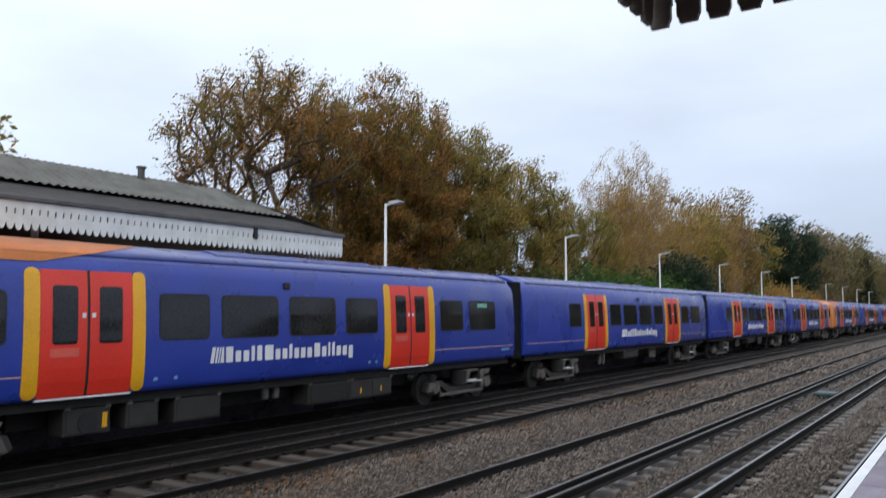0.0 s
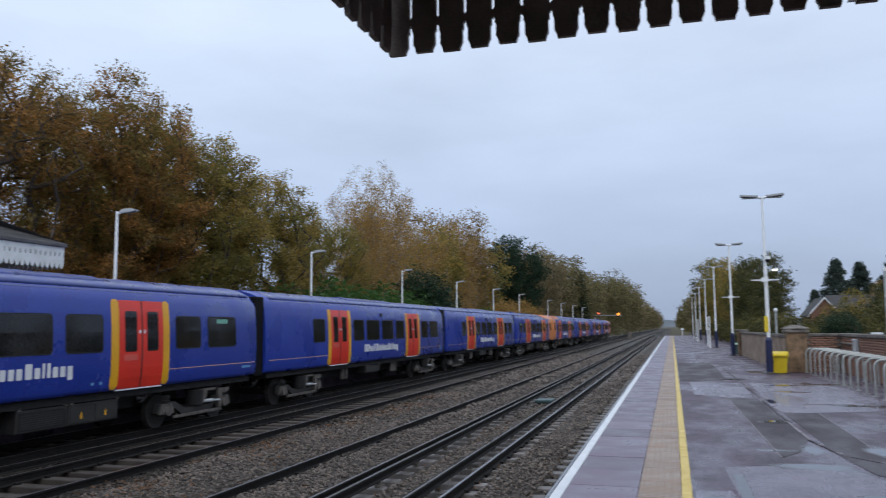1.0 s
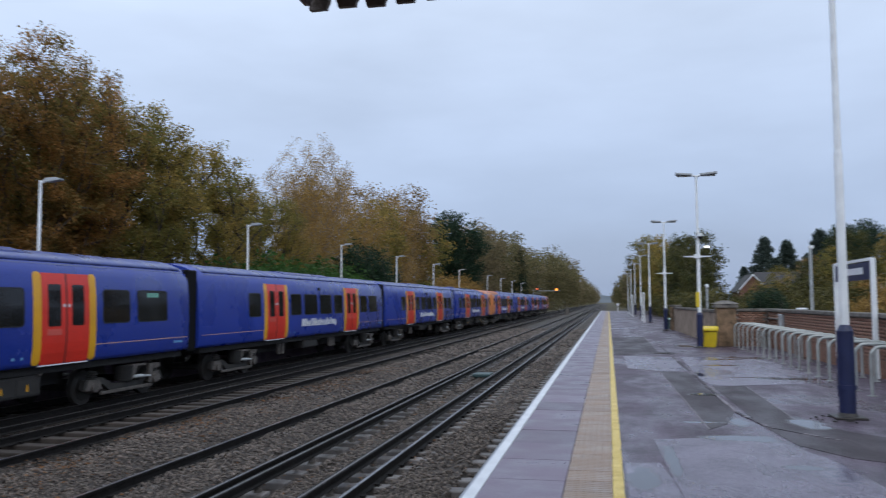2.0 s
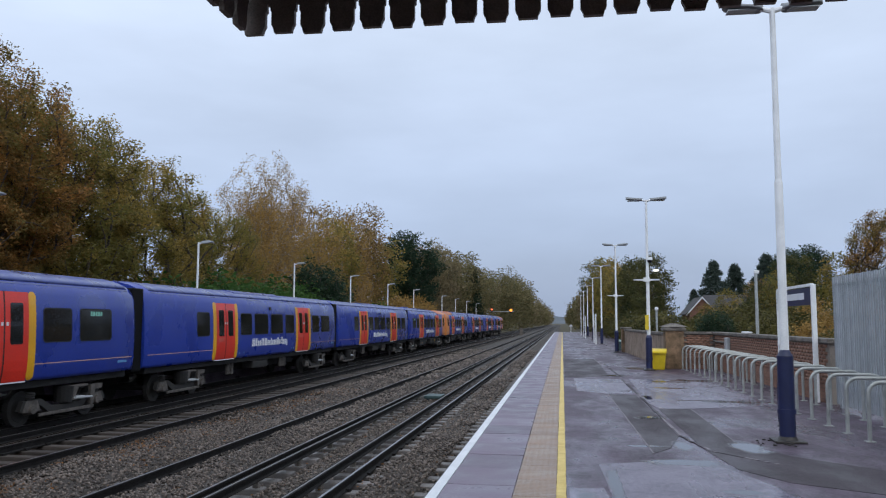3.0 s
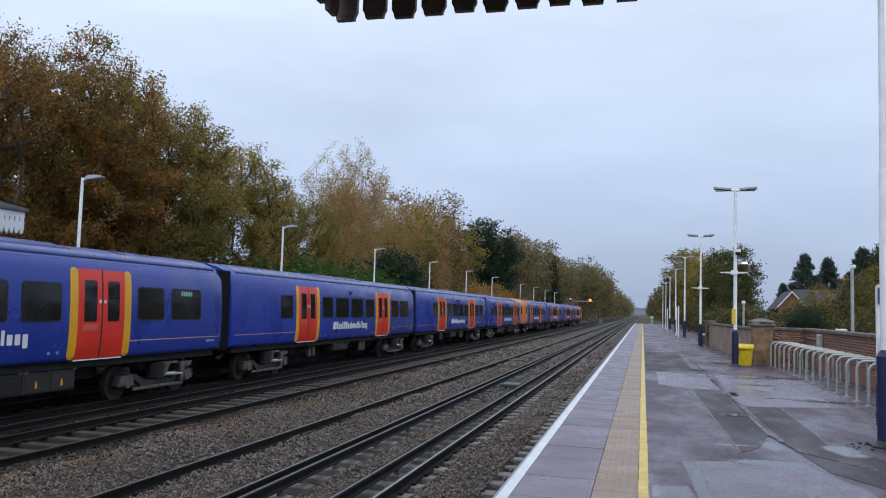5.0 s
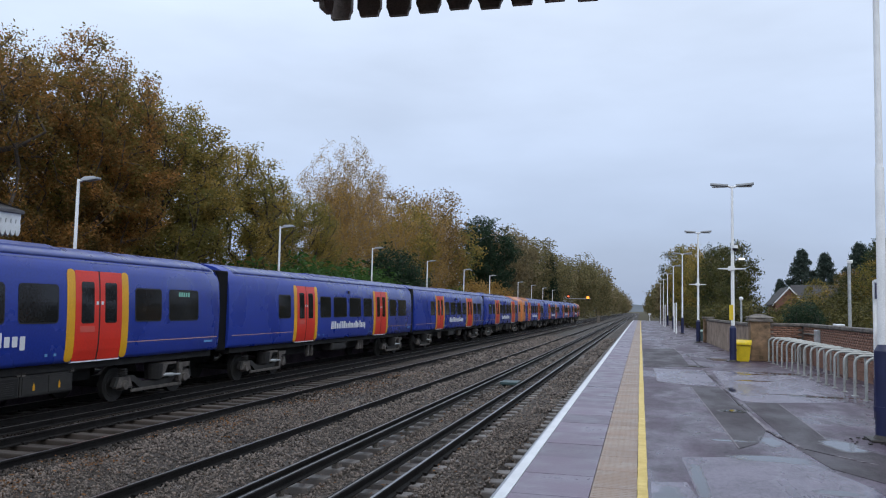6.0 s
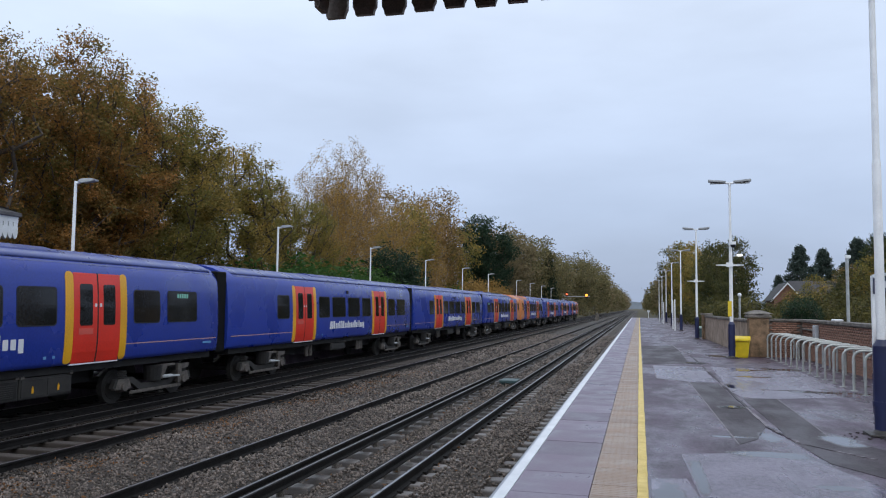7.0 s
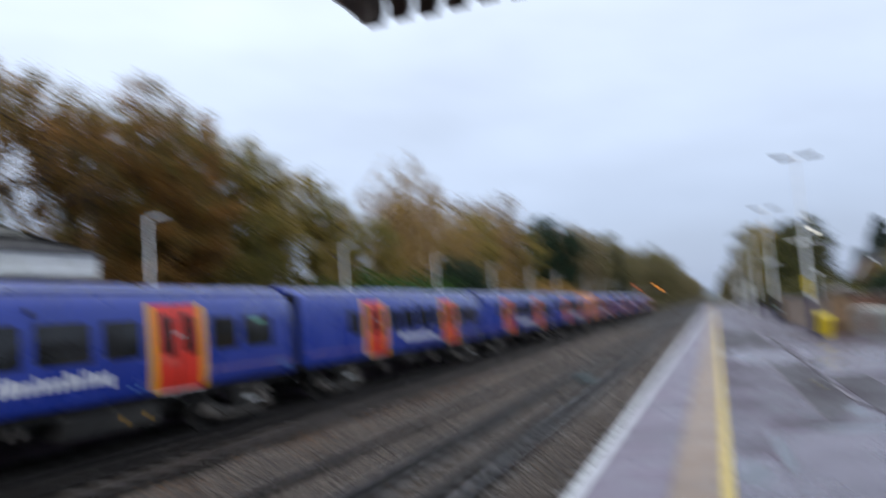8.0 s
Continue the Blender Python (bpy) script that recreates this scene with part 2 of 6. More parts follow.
M = dict(
    blue=mat("blue_paint", (0.0175, 0.044, 0.315), 0.3, var=0.14, scale=0.8, coat=0.18, rough_var=0.1),
    # body blue with sky sheen painted into the colour, and roof dirt
    roof=mat("sky_sheen_roof_blue", (0.06, 0.083, 0.27), 0.38, var=0.25, scale=1.5, coat=0.2, rough_var=0.15),
    red=mat("red_paint", (0.74, 0.035, 0.018), 0.35, var=0.1, scale=1.2, coat=0.2),
    yellow=mat("yellow_paint", (0.8, 0.4, 0.014), 0.38, var=0.1, scale=1.2, coat=0.2),
    orange=mat("orange_paint", (0.78, 0.27, 0.07), 0.4, var=0.1, scale=1.2, coat=0.2),
    glass=mat("tinted_train_glass", (0.014, 0.015, 0.017), 0.07, var=0.5, scale=0.9, spec=0.42),
    # black rubber darkened further: the carriage gap's shade is in the colour
    bellows=mat("shade_black_bellows", (0.005, 0.005, 0.0055), 0.85, var=0.3, spec=0.2),
    rubber=mat("black_rubber", (0.012, 0.012, 0.014), 0.6, var=0.3),
    white=mat("white_paint", (0.75, 0.76, 0.78), 0.45, var=0.08, scale=2),
    pale_line=mat("salmon_stripe", (0.55, 0.33, 0.26), 0.45, var=0.1),
    under=mat("underframe_grime", (0.016, 0.015, 0.0145), 0.8, var=0.4, scale=4, bump=0.3),
    gear=mat("brake_dust_steel", (0.125, 0.11, 0.098), 0.62, metal=0.2, var=0.45, scale=6, bump=0.4),
    box=mat("equipment_case_grey", (0.029, 0.027, 0.025), 0.75, var=0.3, scale=3),
    led=mat("train_display", (0.03, 0.1, 0.09), 0.3, emit=((0.35, 0.85, 0.75), 0.25)),
    rail=mat("rail_steel_side", (0.012, 0.0105, 0.01), 0.75, spec=0.2, metal=0.0, var=0.4, scale=5, bump=0.3),
    railtop=mat("polished_rail_head", (0.34, 0.345, 0.37), 0.3, metal=1.0, var=0.15, scale=8),
    raildull=mat("dull_rail_head", (0.2, 0.19, 0.19), 0.36, metal=0.85, var=0.25, scale=8),
    sleeper=mat("weathered_concrete_sleeper", (0.155, 0.142, 0.136), 0.6, var=0.45, scale=4, obj_rand=0.8, bump=0.3),
    oldsleeper=mat("brake_dust_sleeper", (0.06, 0.049, 0.041), 0.75, var=0.5, scale=4, obj_rand=0.9, bump=0.4),
    ballast=mat("granite_ballast", (0.016, 0.0125, 0.0105), 0.65, color2=(0.25, 0.203, 0.172), scale=0.9, island=1.9, fine=30),
    ballast_bed=mat("ballast_bed", (0.016, 0.0135, 0.012), 0.85, color2=(0.105, 0.087, 0.074), scale=16, fine=3, bump=1.0, bump_scale=28),
    grimestone=mat("brake_dust_ballast", (0.012, 0.0095, 0.008), 0.7, color2=(0.085, 0.067, 0.053), scale=0.9, island=1.4, fine=30),
    grimebed=mat("brake_dust_bed", (0.01, 0.008, 0.007), 0.85, color2=(0.055, 0.044, 0.036), scale=16, fine=3, bump=1.0, bump_scale=28),
    hoop=mat("weathered_steel_tube", (0.42, 0.435, 0.415), 0.42, metal=0.4, var=0.25, scale=6, rough_var=0.1),
    earth=mat("leaf_strewn_earth", (0.05, 0.042, 0.025), 0.95, color2=(0.1, 0.085, 0.04), scale=0.6, bump=0.8, bump_scale=9),
    tarmac=tar_mat("wet_tarmac", (0.029, 0.0205, 0.03), (0.112, 0.078, 0.115), 0.6, 0.27),
    newtar=tar_mat("dark_tarmac_patch", (0.021, 0.0155, 0.0195), (0.056, 0.042, 0.053), 0.7, 0.48),
    paletar=tar_mat("pale_tarmac_patch", (0.098, 0.086, 0.115), (0.215, 0.187, 0.245), 0.36, 0.14),
    coping=mat("damp_concrete_slab", (0.16, 0.126, 0.168), 0.4, var=0.4, scale=1.6, obj_rand=0.5, bump=0.15, rough_var=0.14),
    tactile=blister_mat(),
    seam=mat("worn_seam", (0.1, 0.085, 0.095), 0.5, color2=(0.27, 0.235, 0.255), scale=14),
    yline=mat("worn_yellow_line", (0.55, 0.38, 0.07), 0.5, color2=(0.78, 0.6, 0.19), scale=7, bump=0.3),
    wline=mat("white_edge_line", (0.62, 0.64, 0.67), 0.5, color2=(0.8, 0.82, 0.85), scale=4),
    face=mat("platform_face_brick", (0.1, 0.08, 0.065), 0.85, var=0.4, scale=5, bump=0.5),
    iron=mat("cast_iron_cover", (0.06, 0.055, 0.052), 0.5, metal=0.5, var=0.3, scale=10, bump=0.5),
    galv=mat("galvanised_steel", (0.46, 0.48, 0.48), 0.45, metal=0.5, var=0.2, scale=6, rough_var=0.1),
    fence=mat("dull_galvanised_pale", (0.4, 0.43, 0.45), 0.55, metal=0.5, var=0.25, scale=5, obj_rand=0.5),
    navy=mat("navy_paint", (0.014, 0.02, 0.07), 0.4, var=0.2, scale=4),
    post=mat("white_lamp_post", (0.86, 0.88, 0.88), 0.45, var=0.1, scale=3),
    lamphead=mat("grey_lamp_head", (0.2, 0.21, 0.22), 0.5, var=0.15),
    lens=mat("lamp_lens", (0.45, 0.47, 0.48), 0.2, var=0.1),
    binyel=mat("yellow_plastic", (0.72, 0.53, 0.015), 0.45, var=0.15, scale=5),
    brick=mat("red_brick", (0.2, 0.105, 0.072), 0.85, color2=(0.37, 0.205, 0.142), scale=4, obj_rand=0.9, island=0.7, bump=0.4),
    mortar=mat("mortar", (0.22, 0.19, 0.16), 0.9, var=0.25, scale=6, bump=0.4),
    stone=mat("mossy_stone", (0.07, 0.053, 0.03), 0.9, color2=(0.36, 0.23, 0.14), scale=4, bump=0.7, bump_scale=25),
    render=mat("stained_render", (0.17, 0.125, 0.09), 0.9, color2=(0.43, 0.33, 0.255), scale=2.2, bump=0.5, bump_scale=18),
    cap=mat("stone_coping", (0.07, 0.062, 0.053), 0.85, color2=(0.24, 0.215, 0.19), scale=3, bump=0.5),
    valwood=mat("brown_valance_paint", (0.2, 0.16, 0.135), 0.6, var=0.3, scale=6, bump=0.2),
    soffit=mat("dark_soffit", (0.17, 0.135, 0.11), 0.75, var=0.3, scale=2, bump=0.2),
    valwhite=mat("cream_valance_paint", (0.62, 0.64, 0.6), 0.6, color2=(0.78, 0.8, 0.78), scale=3),
    slate=mat("dark_slate", (0.06, 0.058, 0.06), 0.65, color2=(0.12, 0.115, 0.115), scale=3, bump=0.5, bump_scale=20),
    sheet=mat("weathered_fibre_sheet", (0.085, 0.085, 0.08), 0.85, color2=(0.16, 0.16, 0.15), scale=2, bump=0.3),
    bark=mat("oak_bark", (0.05, 0.04, 0.032), 0.95, color2=(0.13, 0.105, 0.085), scale=3, bump=0.9, bump_scale=15),
    birchbark=mat("pale_birch_bark", (0.12, 0.1, 0.085), 0.9, color2=(0.34, 0.31, 0.28), scale=3, bump=0.5, bump_scale=15),
    oakleaf=leaf_mat("brown_oak_leaf", (0.105, 0.08, 0.028), (0.5, 0.25, 0.072), bough=(0.19, 0.16, 0.047)),
    oakgreen=leaf_mat("olive_oak_leaf", (0.135, 0.122, 0.036), (0.5, 0.34, 0.085), bough=(0.2, 0.19, 0.052)),
    birchleaf=leaf_mat("amber_birch_leaf", (0.27, 0.165, 0.045), (0.5, 0.325, 0.11)),
    mixleaf=leaf_mat("ochre_wood_leaf", (0.16, 0.11, 0.04), (0.38, 0.24, 0.095)),
    conifer=leaf_mat("dark_conifer_needle", (0.017, 0.037, 0.022), (0.05, 0.085, 0.045)),
    firleaf=leaf_mat("blue_green_fir_needle", (0.045, 0.065, 0.055), (0.105, 0.14, 0.115)),
    laurel=leaf_mat("green_laurel_leaf", (0.03, 0.075, 0.016), (0.09, 0.18, 0.045)),
    hedge=leaf_mat("olive_hedge_leaf", (0.045, 0.055, 0.02), (0.17, 0.145, 0.048)),
    darkolive=leaf_mat("dark_olive_leaf", (0.035, 0.05, 0.018), (0.14, 0.13, 0.042)),
    # both far leaf colours are dulled and paled to carry the distance haze
    farleaf=leaf_mat("haze_paled_brown_leaf", (0.15, 0.128, 0.07), (0.32, 0.25, 0.13)),
    farolive=leaf_mat("haze_paled_olive_leaf", (0.1, 0.098, 0.045), (0.27, 0.22, 0.1)),
    deadleaf=leaf_mat("dead_leaf", (0.1, 0.05, 0.02), (0.32, 0.15, 0.055)),
    mint=mat("pale_green_plastic", (0.4, 0.55, 0.48), 0.5, var=0.1),
    amber=mat("amber_signal_lamp", (0.8, 0.4, 0.05), 0.3, emit=((1.0, 0.3, 0.035), 2.0)),
    redlamp=mat("red_signal_lamp", (0.8, 0.1, 0.05), 0.3, emit=((1.0, 0.2, 0.08), 1.6)),
    warm=mat("lit_lamp", (0.9, 0.9, 0.8), 0.3, emit=((1.0, 0.93, 0.75), 3)),
    houseroof=mat("grey_roof_tile", (0.062, 0.06, 0.063), 0.8, var=0.2, scale=3),
    housebrick=mat("far_house_brick", (0.2, 0.1, 0.072), 0.9, var=0.2, scale=5),
    teal=mat("teal_box_paint", (0.035, 0.07, 0.072), 0.5, var=0.2),
    sign=mat("yellow_notice", (0.75, 0.55, 0.03), 0.4, var=0.05),
)


# ---- building helpers ----
def link(name, me, material, parent=None, label=""):
    if material and not me.materials:
        me.materials.append(material)
    ob = new(name, me)
    if parent:
        ob.parent = parent
    return tagged(ob, label) if label else ob


def part(name, bm, material, parent=None, label="", smooth=False):
    me = bpy.data.meshes.new(name)
    bmesh.ops.recalc_face_normals(bm, faces=bm.faces)
    if smooth:
        for f in bm.faces:
            f.smooth = len(f.verts) < 5  # flat caps keep their sharp rims
            for e in f.edges:
                e.smooth = e.smooth and f.smooth
    bm.to_mesh(me)
    bm.free()
    return link(name, me, material, parent, label)


def np_mesh(name, verts, faces):
    """A mesh from vertex and quad (or triangle) arrays."""
    verts, faces = np.asarray(verts, np.float32), np.asarray(faces, np.int32)
    me = bpy.data.meshes.new(name)
    k = faces.shape[1]
    me.vertices.add(len(verts))
    me.vertices.foreach_set("co", verts.ravel())
    me.loops.add(faces.size)
    me.loops.foreach_set("vertex_index", faces.ravel())
    me.polygons.add(len(faces))
    me.polygons.foreach_set("loop_start", np.arange(0, faces.size, k, dtype=np.int32))
    me.update(calc_edges=True)
    me.validate()
    return me


def box(bm, x0, x1, y0, y1, z0, z1, bevel=0.0):
    g = bmesh.ops.create_cube(bm, size=1, matrix=Matrix.LocRotScale(((x0 + x1) / 2, (y0 + y1) / 2, (z0 + z1) / 2), None, (abs(x1 - x0), abs(y1 - y0), abs(z1 - z0))))
    if bevel:
        es = {e for v in g["verts"] for e in v.link_edges}
        bmesh.ops.bevel(bm, geom=list(es), offset=bevel, segments=2, affect="EDGES", profile=0.5)
    return bm


def cyl(bm, p, q, r0, r1=None, n=12, caps=True):
    p, q = Vector(p), Vector(q)
    m = Matrix.Translation((p + q) / 2) @ (q - p).to_track_quat("Z", "Y").to_matrix().to_4x4()
    bmesh.ops.create_cone(bm, cap_ends=caps, segments=n, radius1=r0, radius2=r0 if r1 is None else r1, depth=(q - p).length, matrix=m)
    return bm


def prism(bm, pts, axis, a0, a1):
    """Extrude a closed outline of 2D points along axis 'x', 'y' or 'z' between a0 and a1."""
    def v3(p, a):
        return {"x": (a, p[0], p[1]), "y": (p[0], a, p[1]), "z": (p[0], p[1], a)}[axis]
    lo = [bm.verts.new(v3(p, a0)) for p in pts]
    hi = [bm.verts.new(v3(p, a1)) for p in pts]
    bm.faces.new(lo)
    bm.faces.new(hi[::-1])
    for i in range(len(pts)):
        j = (i + 1) % len(pts)
        bm.faces.new((lo[i], hi[i], hi[j], lo[j]))
    return bm


def tube(bm, pts, r, n=8):
    for a, b_ in zip(pts, pts[1:]):
        cyl(bm, a, b_, r, n=n)
    for p in pts[1:-1]:
        bmesh.ops.create_uvsphere(bm, u_segments=n, v_segments=4, radius=r, matrix=Matrix.Translation(p))
    return bm


def B():
    return bmesh.new()


def thing(name, m, label, category, group="", kind=""):
    ob = new(name)
    ob.empty_display_size = 0.2
    ob.matrix_basis = m
    return tagged(ob, label, category, group, kind)


# ---- ground, tracks and platforms ----
RAIL = -0.92  # rail head, below the platform surface
TRACKS = (-1.47, -4.83, -9.13, -12.35)
SLEEPER_TOP = RAIL - 0.17
BED = RAIL - 0.19


def ground():
    bm = B()
    xs = [-2500, -600, -150, -60, -26, -16.2, 3.2, 9, 40, 150, 600, 2500]
    ys = [-600, -120, -40, 0, 40, 90, 160, 260, 500, 1000, 4000]
    grid = [[bm.verts.new((x, y, BED - 0.22 if -16.5 < x < 3.5 else -1.0)) for x in xs] for y in ys]
    for j in range(len(ys) - 1):
        for i in range(len(xs) - 1):
            bm.faces.new((grid[j][i], grid[j][i + 1], grid[j + 1][i + 1], grid[j + 1][i]))
    tagged(part("ground", bm, M["earth"]), "brown leaf-strewn earth beside the railway", "ground", kind="structure")
    prof = [(-15.2, BED - 0.3)]
    for tx in TRACKS[::-1]:  # hollowed beside the rails, where the sleeper ends lie bare
        prof += [(tx - 1.5, BED + 0.005), (tx - 1.36, BED - 0.075), (tx - 0.46, BED - 0.075), (tx - 0.38, BED + (0.035 if tx != TRACKS[2] else -0.06)), (tx + 0.38, BED + (0.035 if tx != TRACKS[2] else -0.06)), (tx + 0.46, BED - 0.075), (tx + 1.36, BED - 0.075), (tx + 1.46, BED)]
    near = B()
    cut = [p for p in prof if p[0] > -7.8]
    prism(near, [(-7.75, BED - 0.3), (-7.75, BED)] + cut + [(0.35, BED), (0.35, BED - 0.3)], "y", -60, 900)
    bm = B()
    prism(bm, [p for p in prof if p[0] < -7.7] + [(-7.75, BED), (-7.75, BED - 0.3)], "y", -60, 900)
    tagged(part("ballast_bed", bm, M["grimebed"]), "stone ballast bed darkened by brake dust", "ballast", kind="structure")
    bm = near
    tagged(part("ballast_bed", bm, M["ballast_bed"]), "grey-brown stone ballast bed under the tracks", "ballast", kind="structure")


def stones():
    rng = np.random.default_rng(4)
    spans = [(-8.0, 0.0, -4.0, 4.5, 120, 0.034), (-11.3, 0.0, 4.5, 11.0, 520, 0.0235), (-12.0, 0.0, 11.0, 20.0, 260, 0.03), (-12.0, 0.0, 20.0, 36.0, 75, 0.046), (-12.0, 0.0, 36.0, 75.0, 20, 0.085)]
    base = np.array([(1, 0, 0), (0, 1, 0), (-1, 0, 0), (0, -1, 0), (0.2, 0.1, 0.85), (0, 0, -0.8)], np.float32)
    quad = np.array([(0, 1, 4), (1, 2, 4), (2, 3, 4), (3, 0, 4), (1, 0, 5), (2, 1, 5), (3, 2, 5), (0, 3, 5)], np.int32)
    V = []
    for x0, x1, y0, y1, dens, size in spans:
        n = int((x1 - x0) * (y1 - y0) * dens)
        c = np.stack([rng.uniform(x0, x1, n), rng.uniform(y0, y1, n), np.zeros(n)], 1)
        keep = np.ones(n, bool)
        for tx in TRACKS:  # rails stand clear of the stones
            for s in (-0.72, 0.72):
                keep &= abs(c[:, 0] - tx - s) > 0.1
        keep &= abs(c[:, 0] + 2.62) > 0.07
        keep &= abs(c[:, 0] + 3.68) > 0.07
        c = c[keep]
        n = len(c)
        mound = 0.05 * np.sin(c[:, 0] * 1.3 + 1.0) * np.sin(c[:, 1] * 0.35) + 0.03 * np.sin(c[:, 1] * 1.7 + c[:, 0] * 2)
        six = np.exp(-((c[:, 0] + 7.0) / 1.1) ** 2) * 0.09
        c[:, 2] = BED + 0.01 + np.maximum(mound, -0.02) + six + rng.uniform(0, 0.03, n)
        lower = np.zeros(n)
        for k, tx in enumerate(TRACKS):  # sleepers show beside the rails
            dx = abs(c[:, 0] - tx)
            bare = (dx > 0.44) if k == 0 else (c[:, 0] - tx > 0.78) if k == 1 else (dx < 0.72) if k == 2 else (dx > 0.44)
            lower = np.maximum(lower, np.where((dx < 1.36) & bare, 0.1 if k == 2 else 0.07, 0.0))
            c[:, 2] += np.where((dx < 0.42) & (k != 2), 0.035, 0.0)
            if k == 1:  # ballast heaped over the sleepers inside the second track
                c[:, 2] += np.where(dx < 0.62, 0.035, 0.0)
        c[:, 2] -= lower
        s = size * rng.uniform(0.6, 1.25, (n, 1, 1)) * rng.uniform(0.7, 1.2, (n, 1, 3))
        ang = rng.uniform(0, 6.28, (n, 3))
        ca, sa = np.cos(ang), np.sin(ang)
        R = np.zeros((n, 3, 3))
        R[:, 0, 0], R[:, 0, 1], R[:, 1, 0], R[:, 1, 1], R[:, 2, 2] = ca[:, 0], -sa[:, 0], sa[:, 0], ca[:, 0], 1
        X = np.zeros((n, 3, 3))
        X[:, 0, 0], X[:, 1, 1], X[:, 1, 2], X[:, 2, 1], X[:, 2, 2] = 1, ca[:, 1], -sa[:, 1], sa[:, 1], ca[:, 1]
        v = base[None] * s * rng.uniform(0.7, 1.25, (n, 6, 3))
        v = np.einsum("nij,nkj->nki", R @ X, v) + c[:, None]
        V.append(v)
    V = np.concatenate(V)
    grimy = (V[:, 0, 0] + rng.normal(0, 0.12, len(V))) < -7.75  # brake dust darkens the two far tracks
    for pick, m_, label in ((~grimy, "ballast", "loose grey-brown granite ballast stones between the tracks"), (grimy, "grimestone", "ballast stones darkened by brake dust beside the train")):
        v = V[pick]
        f = (quad[None] + (np.arange(len(v)) * 6)[:, None, None]).reshape(-1, 3)
        tagged(link("ballast_stones", np_mesh("ballast_stones", v.reshape(-1, 3), f), M[m_]), label, "ballast", kind="stuff")


def fallen_leaves():
    """Brown leaves blown into the six-foot between the middle tracks."""
    rng = np.random.default_rng(31)
    n = 5200
    x = np.where(rng.uniform(0, 1, n) < 0.75, rng.normal(-7.3, 0.5, n), rng.uniform(-8.2, -0.4, n))
    y = 3.5 + 26 * rng.uniform(0, 1, n) ** 1.3
    keep = (np.sin(y * 0.9) + np.sin(y * 2.3 + 1) + rng.normal(0, 0.7, n) > -0.2) | (x > -6)
    for tx in TRACKS:
        for s in (-0.75, 0.75):
            keep &= abs(x - tx - s) > 0.09
    x, y = x[keep], y[keep]
    n = len(x)
    z = BED + 0.045 + np.exp(-((x + 7.0) / 1.1) ** 2) * 0.1 + rng.uniform(0, 0.03, n)
    c = np.stack([x, y, z], 1)
    e1 = rng.normal(0, 1, (n, 3)) * np.array([1, 1, 0.35])
    e1 /= np.linalg.norm(e1, axis=1, keepdims=True)
    e2 = np.cross(e1, np.array([0, 0, 1.0]) + rng.normal(0, 0.3, (n, 3)))
    k = rng.uniform(0.02, 0.045, (n, 1))
    v = np.stack([c - e1 * k, c + e2 * k * 0.55, c + e1 * k, c - e2 * k * 0.55], 1).reshape(-1, 3)
    tagged(link("fallen_leaves", np_mesh("fallen_leaves", v, np.arange(n * 4).reshape(-1, 4)), M["deadleaf"]), "rust-brown fallen leaves strewn over the ballast", "leaves", kind="stuff")


RAIL_SHAPE = [(-.07, -.16), (.07, -.16), (.07, -.147), (.012, -.125), (.009, -.05), (.034, -.034), (.035, -.006), (.029, 0), (-.029, 0), (-.035, -.006), (-.034, -.034), (-.009, -.05), (-.012, -.125), (-.07, -.147)]


